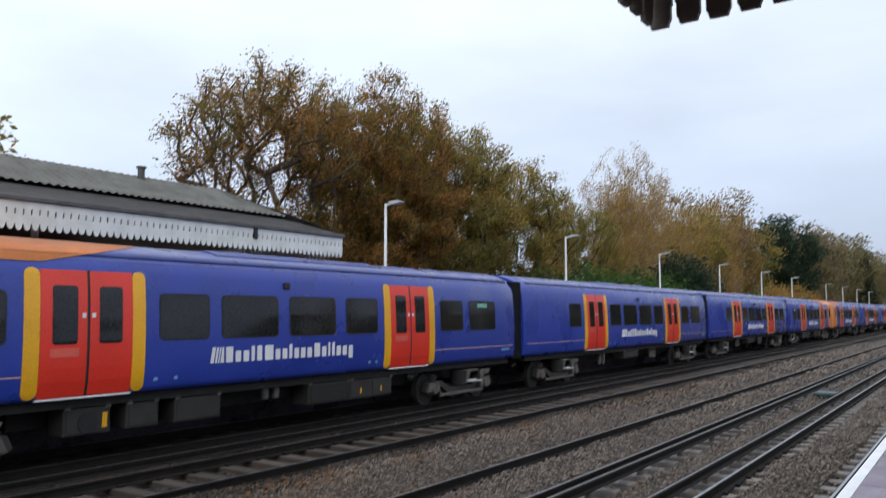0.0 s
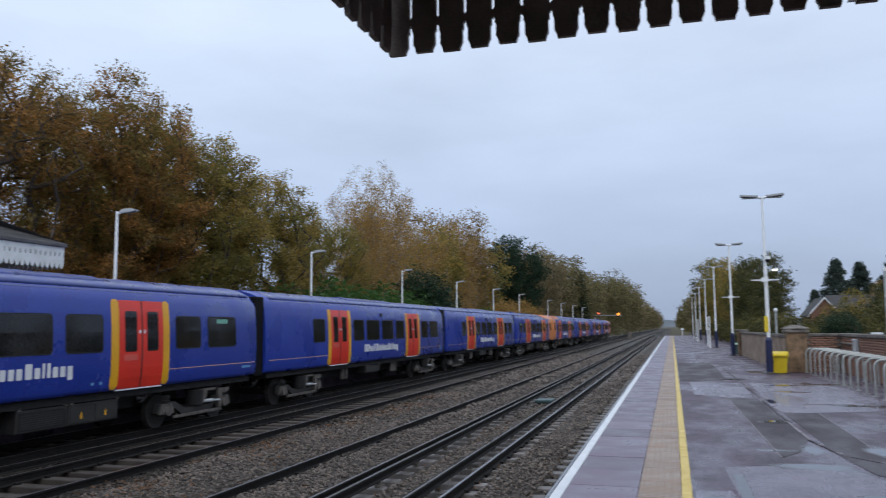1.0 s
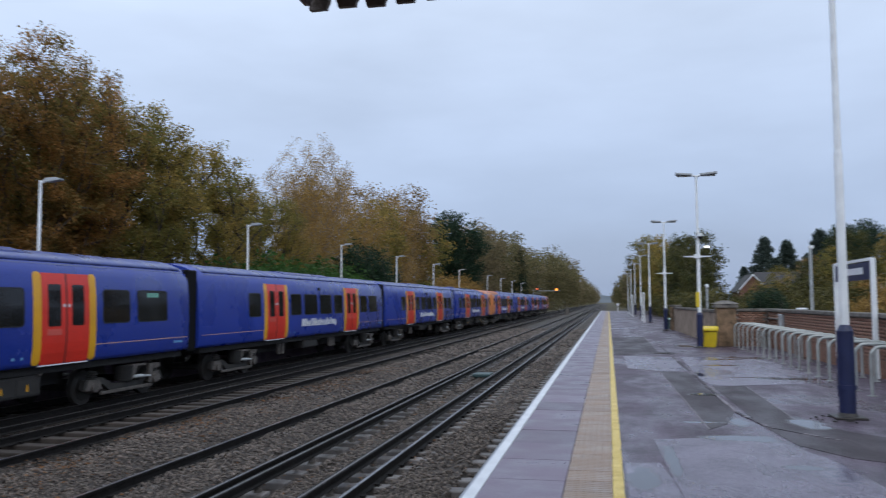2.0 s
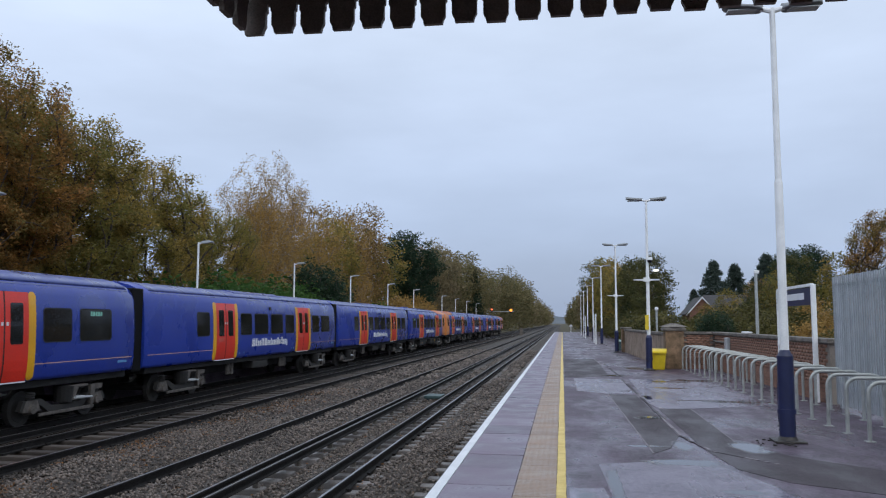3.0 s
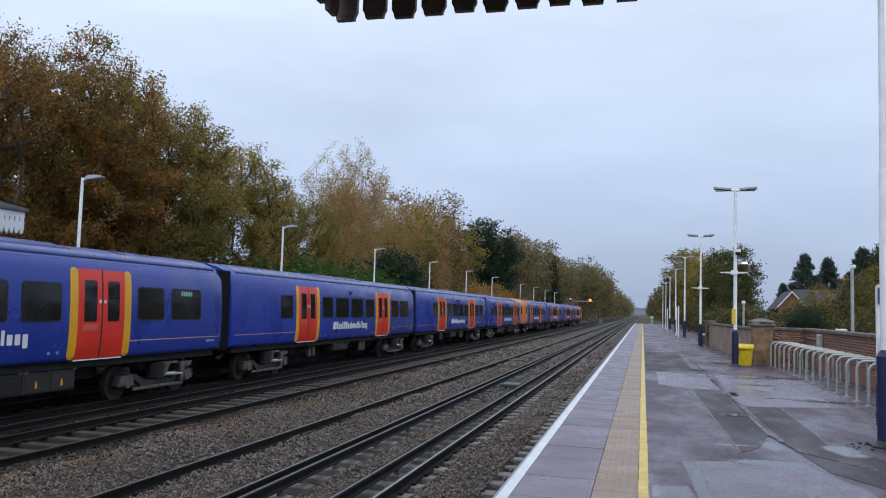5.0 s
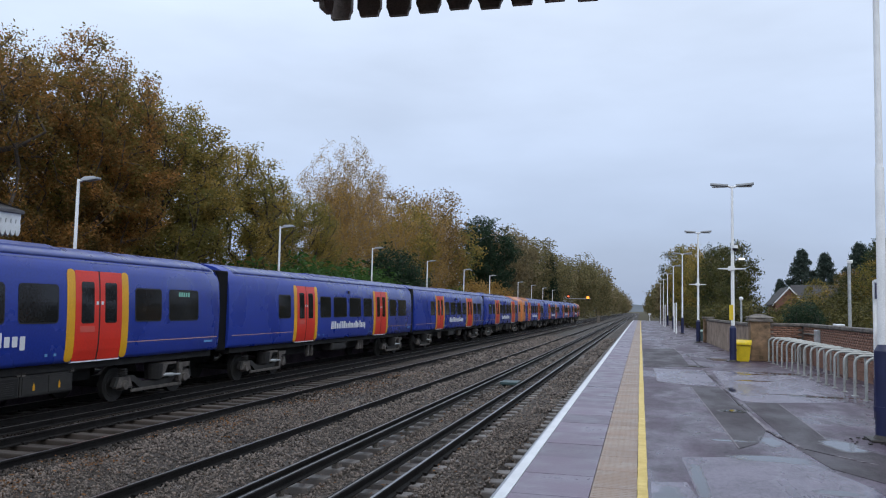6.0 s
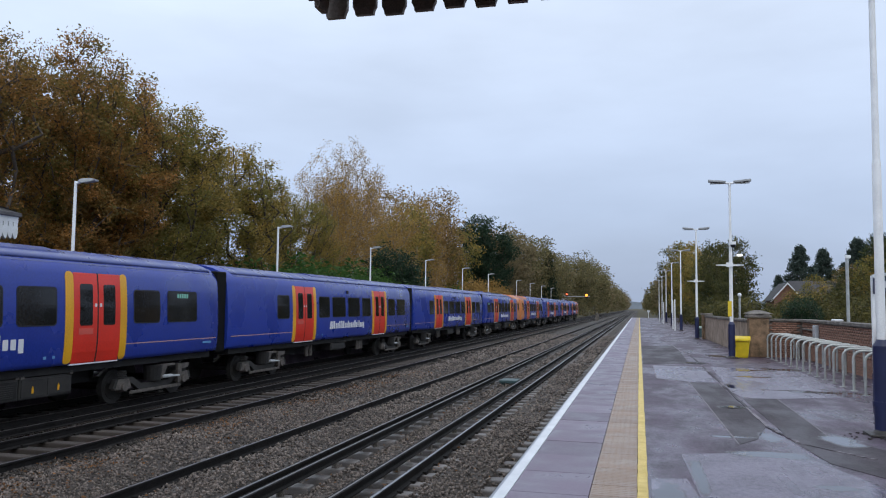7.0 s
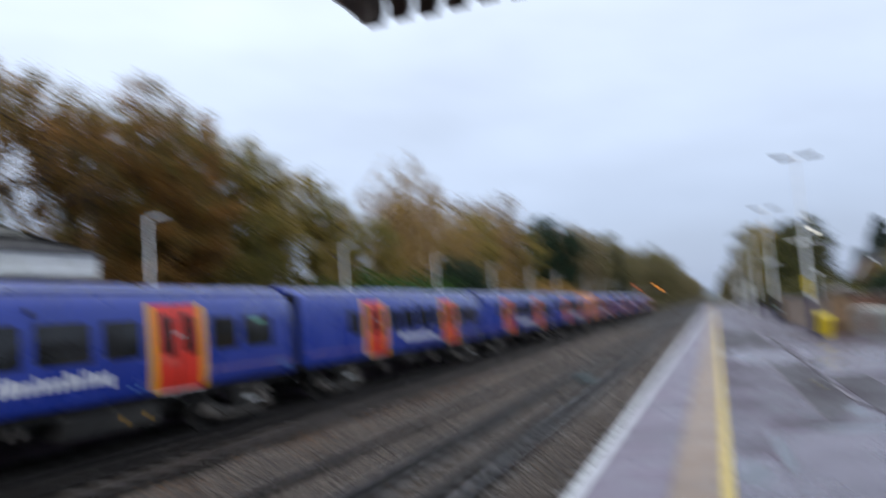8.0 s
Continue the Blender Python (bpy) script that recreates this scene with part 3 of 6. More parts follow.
def tracks():
    y0, y1 = -30, 700
    half = B()
    box(half, -1.3, 1.3, -0.13, 0.13, -0.16, 0, 0.02)
    sl = bpy.data.meshes.new("sleeper")
    half.to_mesh(sl)
    half.free()
    sl.materials.append(M["sleeper"])
    old = sl.copy()
    old.materials.clear()
    old.materials.append(M["oldsleeper"])
    for k, tx in enumerate(TRACKS):
        tr = thing("track_%d" % (k + 1), pose(tx, 0, 0), "railway track of steel rails on concrete sleepers in ballast", "railway track", "tracks", "structure")
        for s in (-0.7525, 0.7525):
            bm = B()
            prism(bm, [(s + a, RAIL + z) for a, z in RAIL_SHAPE], "y", y0, y1)
            rail = part("rail", bm, M["rail"], tr, "dark steel running rail with a worn bright head")
            bm = B()
            box(bm, s - 0.02, s + 0.02, y0, y1, RAIL - 0.002, RAIL + 0.0025)
            part("rail_head", bm, M["railtop"] if k == 0 else M["raildull"], rail, "polished running surface")
        rng = random.Random(k)
        for i in range(90):  # near stretch, sleeper by sleeper
            ob = new("sleeper", sl if k < 2 else old)
            ob.parent = tr
            ob.location = (rng.uniform(-0.02, 0.02), -4.66 + i * 0.68 + rng.uniform(-0.02, 0.02), SLEEPER_TOP + rng.uniform(-0.006, 0.012))
            ob.rotation_euler[2] = rng.uniform(-0.012, 0.012)
        bm = B()
        for i in [*range(-112, -90), *range(220)]:
            y = 3.5 + (78 + i) * 0.68
            box(bm, -1.3, 1.3, y - 0.13, y + 0.13, SLEEPER_TOP - 0.15, SLEEPER_TOP)
        tagged(part("far_sleepers", bm, M["sleeper" if k < 2 else "oldsleeper"], tr), kind="stuff")
        # rail chairs on the near sleepers
        bm = B()
        for i in range(72):
            y = -4.66 + i * 0.68
            for s in (-0.7525, 0.7525):
                for e in (-1, 1):
                    box(bm, s + e * 0.085 - 0.035, s + e * 0.085 + 0.035, y - 0.05, y + 0.05, SLEEPER_TOP, SLEEPER_TOP + 0.045)
        tagged(part("rail_clips", bm, M["rail"], tr), kind="stuff")
    for k, x in enumerate((-2.62, -3.68, -10.42)):
        cr = thing("conductor_rail", pose(x, 0, 0), "dark third rail raised on white insulators beside a track", "conductor rail", "conductor rails", "structure")
        bm = B()
        zt = RAIL + 0.075
        prism(bm, [(-.075, zt - .13), (.075, zt - .13), (.075, zt - .115), (.02, zt - .1), (.018, zt - .05), (.045, zt - .038), (.045, zt), (-.045, zt), (-.045, zt - .038), (-.018, zt - .05), (-.02, zt - .1), (-.075, zt - .115)], "y", y0, y1)
        part("rail", bm, M["rail"], cr)
        bm = B()
        box(bm, -.016, .016, y0, y1, zt - 0.002, zt + 0.0025)
        part("rail_head", bm, M["raildull"], cr)
        pot = B()
        cyl(pot, (0, 0, SLEEPER_TOP - 0.03), (0, 0, zt - 0.128), 0.07, 0.05, 8)
        me = bpy.data.meshes.new("insulator")
        pot.to_mesh(me)
        pot.free()
        me.materials.append(M["cap"])
        for i in range(20):
            ob = new("insulator", me)
            ob.parent = cr
            ob.location = (0, 4.18 + i * 2.04, 0)
    # cable box between the first two tracks
    b = thing("junction_box", pose(-3.15, 27.0, BED), "small teal lineside cable box standing between two tracks", "cable box")
    bm = B()
    box(bm, -0.3, 0.3, -0.42, 0.42, 0.1, 0.2, 0.02)
    part("lid", bm, M["teal"], b)
    for x in (-0.2, 0.2):
        bm = B()
        box(bm, x - 0.04, x + 0.04, -0.3, 0.3, -0.05, 0.1)
        part("foot", bm, M["teal"], b)


PLAT_END = 134.0


def platform():
    pf = thing("platform", pose(0, 0, 0), "long wet station platform with paved edge and patched tarmac", "platform", kind="structure")
    bm = B()
    box(bm, 0.06, 9.0, -40, PLAT_END, -1.3, -0.06)
    part("platform_base", bm, M["face"], pf, "dark brick platform wall and core")
    bm = B()
    box(bm, 1.272, 9.0, -40, PLAT_END, -0.058, 0.0)
    part("tarmac", bm, M["tarmac"], pf, "wet grey tarmac with puddles and patches")
    bm = B()
    rng = random.Random(17)
    y, ring = -40.0, None
    while y < PLAT_END:  # hand-painted edges wander a little
        d = 0.22 if y < 40 else 2.0
        xa, xb = 1.179 + rng.uniform(-0.004, 0.003), 1.27 + rng.uniform(-0.003, 0.004)
        new_ring = [bm.verts.new(q) for q in ((xa, y, -0.03), (xa, y, 0.004), (xb, y, 0.004), (xb, y, -0.03))]
        if ring:
            for i in range(3):
                bm.faces.new((ring[i], ring[i + 1], new_ring[i + 1], new_ring[i]))
        ring, y = new_ring, y + d
    part("yellow_line", bm, M["yline"], pf, "worn yellow safety line")
    bm = B()
    box(bm, -0.004, 0.095, -40, PLAT_END, -0.03, 0.005)
    part("white_line", bm, M["wline"], pf, "white painted platform edge")
    return pf


def patches(pf):
    """Reinstated strips of tarmac, joints, covers and puddles along the platform."""
    def slab(name, pts, z, material, label=""):
        bm = B()
        prism(bm, pts, "z", -0.02, z)
        part(name, bm, material, pf, label)
    slab("tarmac_patch", [(1.56, 22.9), (2.86, 22.8), (2.84, 18.25), (2.25, 18.1), (1.58, 18.74)], 0.004, M["paletar"], "pale tarmac patch")
    slab("tarmac_patch", [(3.1, 22.9), (5.2, 22.75), (5.3, 16.1), (3.6, 15.3), (3.03, 15.2), (2.93, 16.2)], 0.004, M["paletar"], "pale tarmac patch")
    slab("tarmac_patch", [(2.25, 18.02), (2.84, 17.9), (2.86, 11.6), (2.61, 10.5), (2.34, 10.02)], 0.005, M["newtar"], "dark tarmac trench patch")
    slab("tarmac_patch", [(3.0, 15.1), (3.59, 15.24), (3.53, 11.1), (3.95, 10.1), (4.9, 9.1), (4.9, 7.6), (3.5, 8.45), (3.14, 9.1), (3.02, 10.35)], 0.005, M["newtar"], "dark tarmac trench patch")
    slab("tarmac_patch", [(1.64, 9.2), (2.22, 9.42), (3.0, 9.25), (3.27, 8.36), (3.4, 7.2), (3.5, 3.0), (1.9, 3.0), (1.7, 7.2)], 0.004, M["paletar"], "pale smooth tarmac patch")
    slab("tarmac_patch", [(1.3, 7.8), (1.63, 7.9), (1.69, 7.2), (1.88, 3.0), (1.3, 3.0)], 0.004, M["paletar"], "pale tarmac strip beside the yellow line")
    slab("tarmac_patch", [(1.3, 34.6), (2.7, 35.4), (2.6, 23.9), (1.3, 23.3)], 0.004, M["newtar"], "dark tarmac patch")
    def seam(pts, w=0.022):
        """A pale worn seam where two layings of tarmac meet."""
        bm = B()
        for (xa, ya), (xb, yb) in zip(pts, pts[1:]):
            d = Vector((xb - xa, yb - ya)).normalized()
            nx, ny = -d.y * w, d.x * w
            prism(bm, [(xa - nx, ya - ny), (xb - nx, yb - ny), (xb + nx, yb + ny), (xa + nx, ya + ny)], "z", -0.01, 0.0075)
        part("tarmac_seam", bm, M["seam"], pf, "pale worn seam in the tarmac")
    seam([(1.56, 22.9), (1.58, 18.74), (2.25, 18.1)], 0.01)
    seam([(2.25, 18.02), (2.34, 10.02)], 0.009)
    seam([(3.59, 15.24), (3.53, 11.1)], 0.007)
    seam([(2.7, 30.0), (2.6, 36.0), (2.2, 47.0)], 0.015)
    for x, y, r in ((2.74, 24.34, 0.33), (2.68, 13.7, 0.2)):
        bm = B()
        cyl(bm, (x, y, -0.02), (x, y, 0.012), r, n=24)
        c = part("manhole_cover", bm, M["iron"], pf, "round cast iron drain cover")
        bm = B()
        cyl(bm, (x, y, -0.01), (x, y, 0.017), r * 0.75, n=24)
        part("inner_plate", bm, M["newtar"], c)
    bm, worn, rr = B(), B(), random.Random(6)  # drainage channel, its edging partly worn pale
    for (xa, ya), (xb, yb) in (((2.88, 30.0), (2.91, 21.8)), ((2.91, 21.8), (2.89, 11.6)), ((2.89, 11.6), (3.08, 10.3)), ((3.08, 10.3), (3.66, 9.48))):
        n = 14
        for i in range(n):
            f0, f1 = i / n, (i + 0.93) / n
            prism(worn if rr.random() < 0.35 else bm, [(xa + (xb - xa) * f + s * rr.uniform(0.3, 1.1), ya + (yb - ya) * f) for f, s in ((f0, -0.03), (f0, 0.03), (f1, 0.03), (f1, -0.03))], "z", -0.02, 0.0115)
    ch = part("drain_channel", bm, M["newtar"], pf, "narrow slotted drain channel")
    part("worn_edging", worn, M["seam"], ch, "pale worn channel edging")


def paving(pf):
    """Edge slabs and tactile tiles, piece by piece along the near stretch."""
    def piece(w, d, h, bev):
        bm = B()
        box(bm, -w / 2, w / 2, -d / 2, d / 2, -h, 0, bev)
        me = bpy.data.meshes.new("slab")
        bm.to_mesh(me)
        bm.free()
        return me
    rng = random.Random(8)
    cs = piece(0.675, 0.888, 0.08, 0.004)
    cs.materials.append(M["coping"])
    for i in range(78):
        ob = new("edge_slab", cs)
        ob.parent = pf
        ob.location = (0.4355, -5.2 + i * 0.9, rng.uniform(-0.004, 0.002))
        ob.rotation_euler = (rng.uniform(-0.002, 0.002), rng.uniform(-0.003, 0.003), 0)
    ts = piece(0.396, 0.394, 0.06, 0.003)
    ts.materials.append(M["tactile"])
    for i in range(168):
        ob = new("tactile_tile", ts)
        ob.parent = pf
        ob.location = (0.976, -5.2 + i * 0.4, rng.uniform(-0.003, 0.002))
        ob.rotation_euler = (rng.uniform(-0.003, 0.003), rng.uniform(-0.003, 0.003), 0)
    for name, w, d, x, y0, m_ in (("far_edge_slabs", 0.675, 0.9, 0.4355, 2.0 + 70 * 0.9, "coping"), ("far_tactile_tiles", 0.396, 0.4, 0.976, 2.0 + 150 * 0.4, "tactile")):
        bm = B()
        for a, z in ((y0, PLAT_END - 1), (-5.2 - d * int(34 / d), -5.2 - d / 2)):
            y = a
            while y < z:
                box(bm, x - w / 2, x + w / 2, y - d / 2 + 0.003, y + d / 2 - 0.003, -0.06, 0)
                y += d
        tagged(part(name, bm, M[m_], pf), kind="stuff")


def far_platform():
    pf = thing("platform_opposite", pose(0, 0, 0), "opposite station platform behind the standing train", "platform", kind="structure")
    bm = B()
    box(bm, -24, -13.87, -40, 175, -1.3, -0.02)
    part("platform_base", bm, M["tarmac"], pf)
    bm = B()
    box(bm, -13.98, -13.86, -40, 175, -0.05, 0.0)
    part("white_line", bm, M["wline"], pf)


ground()
tracks()
near_platform = platform()
patches(near_platform)
far_platform()


# ---- train ----
# cross-section of a carriage: half-width against height over the platform
PROFILE = [(0.20, 1.335), (0.30, 1.365), (0.55, 1.393), (0.8, 1.40), (1.1, 1.398), (1.5, 1.385), (1.9, 1.36), (2.2, 1.325), (2.36, 1.285), (2.5, 1.19), (2.62, 1.03), (2.72, 0.78), (2.79, 0.45), (2.82, 0.0)]


def half_width(z):
    return float(np.interp(z, [p[0] for p in PROFILE], [p[1] for p in PROFILE]))


def skin(bm, side, y0, y1, z0, z1, off, r=0.06, depth=0.03, nz=10, shear=0.0):
    """A panel that hugs the carriage side: rounded corners, proud by off, with a rim going in by depth."""
    zs = sorted(set([z0 + r * (1 - math.cos(a)) for a in np.linspace(0, math.pi / 2, 5)] + list(np.linspace(z0 + r, z1 - r, nz)) + [z1 - r * (1 - math.cos(a)) for a in np.linspace(0, math.pi / 2, 5)]))
    L, R = [], []
    for z in zs:
        d = 0.0
        if z < z0 + r:
            d = r - math.sqrt(max(0, r * r - (z0 + r - z) ** 2))
        elif z > z1 - r:
            d = r - math.sqrt(max(0, r * r - (z - z1 + r) ** 2))
        x = side * (half_width(z) + off)
        L.append(bm.verts.new((x, y0 + d, z)))
        R.append(bm.verts.new((x, y1 - d, z)))
    outer = L + R[::-1]
    for i in range(len(zs) - 1):
        bm.faces.new((L[i], R[i], R[i + 1], L[i + 1]))
    inner = [bm.verts.new((v.co.x - side * depth, v.co.y, v.co.z)) for v in outer]
    for i in range(len(outer)):
        j = (i + 1) % len(outer)
        bm.faces.new((outer[i], outer[j], inner[j], inner[i]))
    return bm


def shell(bm, y0, y1, z_from=0.2, z_to=3.0, off=0.0, chamfer=0.0):
    prof = [(z, w) for z, w in PROFILE if z_from - 1e-6 <= z <= z_to]
    if prof[0][0] > z_from:
        prof.insert(0, (z_from, half_width(z_from)))
    if prof[-1][0] < min(z_to, 2.82):
        prof.append((z_to, half_width(z_to)))
    ring = [(-w - off, z) for z, w in prof] + [(w + off, z) for z, w in prof[::-1] if w > 0 or True]
    stations = [(y0, chamfer), (y0 + 0.35, 0)] if chamfer else [(y0, 0)]
    stations += [(y1 - 0.35, 0), (y1, chamfer)] if chamfer else [(y1, 0)]
    rows = [[bm.verts.new((x * (1 - c), y, z - (c * 0.5 if z > 2.2 else 0))) for x, z in ring] for y, c in stations]
    for a, b_ in zip(rows, rows[1:]):
        for i in range(len(ring)):
            j = (i + 1) % len(ring)
            bm.faces.new((a[i], a[j], b_[j], b_[i]))
    bm.faces.new(rows[0])
    bm.faces.new(rows[-1][::-1])
    bmesh.ops.remove_doubles(bm, verts=bm.verts, dist=0.0005)
    return bm


def door(car, side, yc):
    for s in (-1, 1):
        bm = B()
        skin(bm, side, yc + s * 0.93 - 0.125, yc + s * 0.93 + 0.125, 0.22, 2.27, 0.012, 0.11)
        part("door_pillar", bm, M["yellow"], car, "yellow door surround")
        bm = B()
        a, b_ = sorted((yc + s * 0.025, yc + s * 0.80))
        skin(bm, side, a, b_, 0.22, 2.25, 0.014, 0.02)
        leaf = part("door_leaf", bm, M["red"], car, "red sliding door leaf")
        bm = B()
        mid = (a + b_) / 2 - s * 0.015
        skin(bm, side, mid - 0.21, mid + 0.21, 1.06, 2.0, 0.018, 0.05)
        part("door_window", bm, M["glass"], leaf, "narrow dark door window")
        bm = B()
        box(bm, side * (half_width(1.5) + 0.01), side * (half_width(1.5) + 0.026), yc + s * 0.085 - 0.035, yc + s * 0.085 + 0.035, 1.48, 1.56, 0.008)
        part("door_button", bm, M["white"], leaf, "white door button")
    bm = B()
    skin(bm, side, yc - 0.03, yc + 0.03, 0.22, 2.26, 0.010, 0.01)
    part("door_seal", bm, M["rubber"], car, "black rubber door seal")
    bm = B()
    box(bm, side * 1.30, side * 1.36, yc - 0.82, yc + 0.82, 0.185, 0.215)
    part("door_step", bm, M["white"], car, "pale door step edge")
    bm = B()  # notice on one leaf
    w = half_width(0.92) + 0.016
    box(bm, side * w, side * (w + 0.003), yc - side * 0.4 - 0.24, yc - side * 0.4 + 0.24, 0.86, 1.0)
    part("door_notice", bm, M["pale_red"], car, "faded notice panel")


def window(car, side, a, b_, lit=False):
    bm = B()
    skin(bm, side, a, b_, 1.07, 1.91, 0.006, 0.1)
    w = part("window", bm, M["rubber"], car, "dark tinted carriage window")
    bm = B()
    skin(bm, side, a + 0.03, b_ - 0.03, 1.1, 1.88, 0.009, 0.08)
    part("pane", bm, M["glass"], w)
    if lit:
        bm = B()
        x = half_width(1.8) + 0.012
        for i in range(5):
            yy = a + 0.45 + i * 0.11
            box(bm, side * x, side * (x + 0.002), yy, yy + 0.08, 1.72, 1.84)
        part("display", bm, M["led"], w, "faint green destination display")


def wordmark(car, side, yc):
    """The operator's mark: a square and three word-long rows of small white upright blocks."""
    bm = B()
    z = 0.61
    x = half_width(0.75) + 0.004
    d = 1 if side > 0 else -1
    lo, hi = sorted((side * (x - 0.004), side * (x + 0.004)))
    y = -2.0  # the emblem: a square cut by slanting bars
    for p, q in ((0.0, 0.075), (0.105, 0.15), (0.18, 0.205), (0.235, 0.315)):
        prism(bm, [(yc + d * (y + p), z), (yc + d * (y + q), z), (yc + d * (y + min(0.315, q + 0.05)), z + 0.3), (yc + d * (y + min(0.3, p + 0.05)), z + 0.3)], "x", lo, hi)
    mark = part("wordmark", bm, M["white"], car, "white operator mark in plain blocks")
    # (start, end, block widths and heights): tall capitals and stems among lower blocks
    for start, end, blocks in ((-1.63, -0.72, "CooTh"), (-0.64, 0.7, "WooTooo"), (0.78, 2.03, "CoiTooy")):
        wide = {"C": 1.25, "W": 1.7, "o": 1.0, "T": 0.6, "h": 0.95, "i": 0.42, "y": 1.0}
        unit = (end - start) / (sum(wide[k] for k in blocks) + 0.5 * (len(blocks) - 1))
        y = start
        for k in blocks:
            w = wide[k] * unit
            h = 0.3 if k in "CWThi" else 0.215
            foot = z - 0.07 if k == "y" else z
            a0, a1 = sorted((yc + d * y, yc + d * (y + w)))
            bm = B()
            c = min(0.014, w * 0.2)
            prism(bm, [(a0 + c, foot), (a1 - c, foot), (a1, foot + c), (a1, z + h - c), (a1 - c, z + h), (a0 + c, z + h), (a0, z + h - c), (a0, foot + c)], "x", lo, hi)
            part("block", bm, M["white"], mark)
            y += w + 0.5 * unit


def bogie(car, yc):
    wz = RAIL + 0.42
    for s in (-1, 1):
        bg = B()
        x = s * 1.08
        pts = [(yc - 1.7, wz - 0.02), (yc - 1.6, wz + 0.2), (yc - 0.95, wz + 0.22), (yc - 0.55, wz + 0.02), (yc + 0.55, wz + 0.02), (yc + 0.95, wz + 0.22), (yc + 1.6, wz + 0.2), (yc + 1.7, wz - 0.02),
               (yc + 1.5, wz - 0.02), (yc + 1.38, wz + 0.08), (yc + 0.95, wz + 0.06), (yc + 0.6, wz - 0.16), (yc - 0.6, wz - 0.16), (yc - 0.95, wz + 0.06), (yc - 1.38, wz + 0.08), (yc - 1.5, wz - 0.02)]
        prism(bg, pts, "x", x - 0.07 * s, x + 0.05 * s)
        fr = part("bogie_frame", bg, M["box"], car, "grimy steel bogie side frame")
        bm = B()
        box(bm, *sorted((s * 1.12, s * 1.17)), yc - 1.05, yc + 1.15, wz - 0.2, wz - 0.12, 0.01)
        part("tie_bar", bm, M["gear"], fr, "pale worn steel tie bar")
        bm = B()
        cyl(bm, (s * 1.05, yc, wz + 0.05), (s * 1.05, yc, wz + 0.45), 0.22, 0.25, n=16)
        part("air_spring", bm, M["under"], fr, "black rubber air spring")
        bm = B()
        box(bm, *sorted((s * 0.9, s * 1.24)), yc + 0.05, yc + 0.75, wz + 0.4, wz + 0.46, 0.01)
        prism(bm, [(yc + 0.12, wz + 0.4), (yc + 0.4, wz + 0.4), (yc + 0.22, wz + 0.08), (yc + 0.12, wz + 0.08)], "x", s * 1.16, s * 1.22)
        prism(bm, [(yc + 0.95, wz + 0.42), (yc + 1.5, wz + 0.42), (yc + 1.45, wz + 0.3), (yc + 1.15, wz + 0.28), (yc + 1.1, wz - 0.1), (yc + 0.98, wz - 0.1)], "x", s * 1.12, s * 1.19)
        part("bracket", bm, M["gear"], fr, "grey cast steel bracket")
        bm = B()
        cyl(bm, (s * 1.2, yc + 0.2, wz + 0.14), (s * 1.2, yc + 1.0, wz + 0.1), 0.03, n=8)
        cyl(bm, (s * 1.2, yc + 0.25, wz + 0.138), (s * 1.2, yc + 0.65, wz + 0.118), 0.05, n=10)
        part("damper", bm, M["lens"], fr, "pale yaw damper")
        for e in (-1.3, 1.3):
            bm = B()
            cyl(bm, (s * 0.98, yc + e, wz), (s * 1.2, yc + e, wz), 0.15, 0.11, n=14)
            prism(bm, [(yc + e - 0.32, wz - 0.06), (yc + e + 0.32, wz - 0.06), (yc + e + 0.2, wz + 0.2), (yc + e - 0.2, wz + 0.2)], "x", s * 1.02, s * 1.14)
            part("axle_box", bm, M["gear"], fr, "rusty grey axle box")
            bm = B()
            for k in range(4):
                cyl(bm, (s * 1.08, yc + e, wz + 0.2 + k * 0.055), (s * 1.08, yc + e, wz + 0.23 + k * 0.055), 0.11, n=12)
            part("spring", bm, M["box"], fr)
    for e in (-1.3, 1.3):
        bm = B()
        for s in (-1, 1):
            cyl(bm, (s * 0.68, yc + e, wz), (s * 0.82, yc + e, wz), 0.42, n=28)
            cyl(bm, (s * 0.80, yc + e, wz), (s * 0.835, yc + e, wz), 0.33, 0.3, n=28)
        cyl(bm, (-0.7, yc + e, wz), (0.7, yc + e, wz), 0.09, n=10)
        part("wheelset", bm, M["box"], car, "steel wheels on an axle")


CASES = {True: ((-4.6, -3.77, -0.45, "fan"), (-3.48, -2.83, -0.44, "plain"), (-2.5, -1.44, -0.45, "plain"), (-0.3, 0.3, -0.21, "cylinders"), (0.94, 2.3, -0.457, "grille"), (2.32, 3.87, -0.457, "marked")),
         False: ((-3.4, -2.7, -0.4, "cylinders"), (-1.2, 0.4, -0.3, "plain"), (2.2, 3.0, -0.4, "cylinders"))}


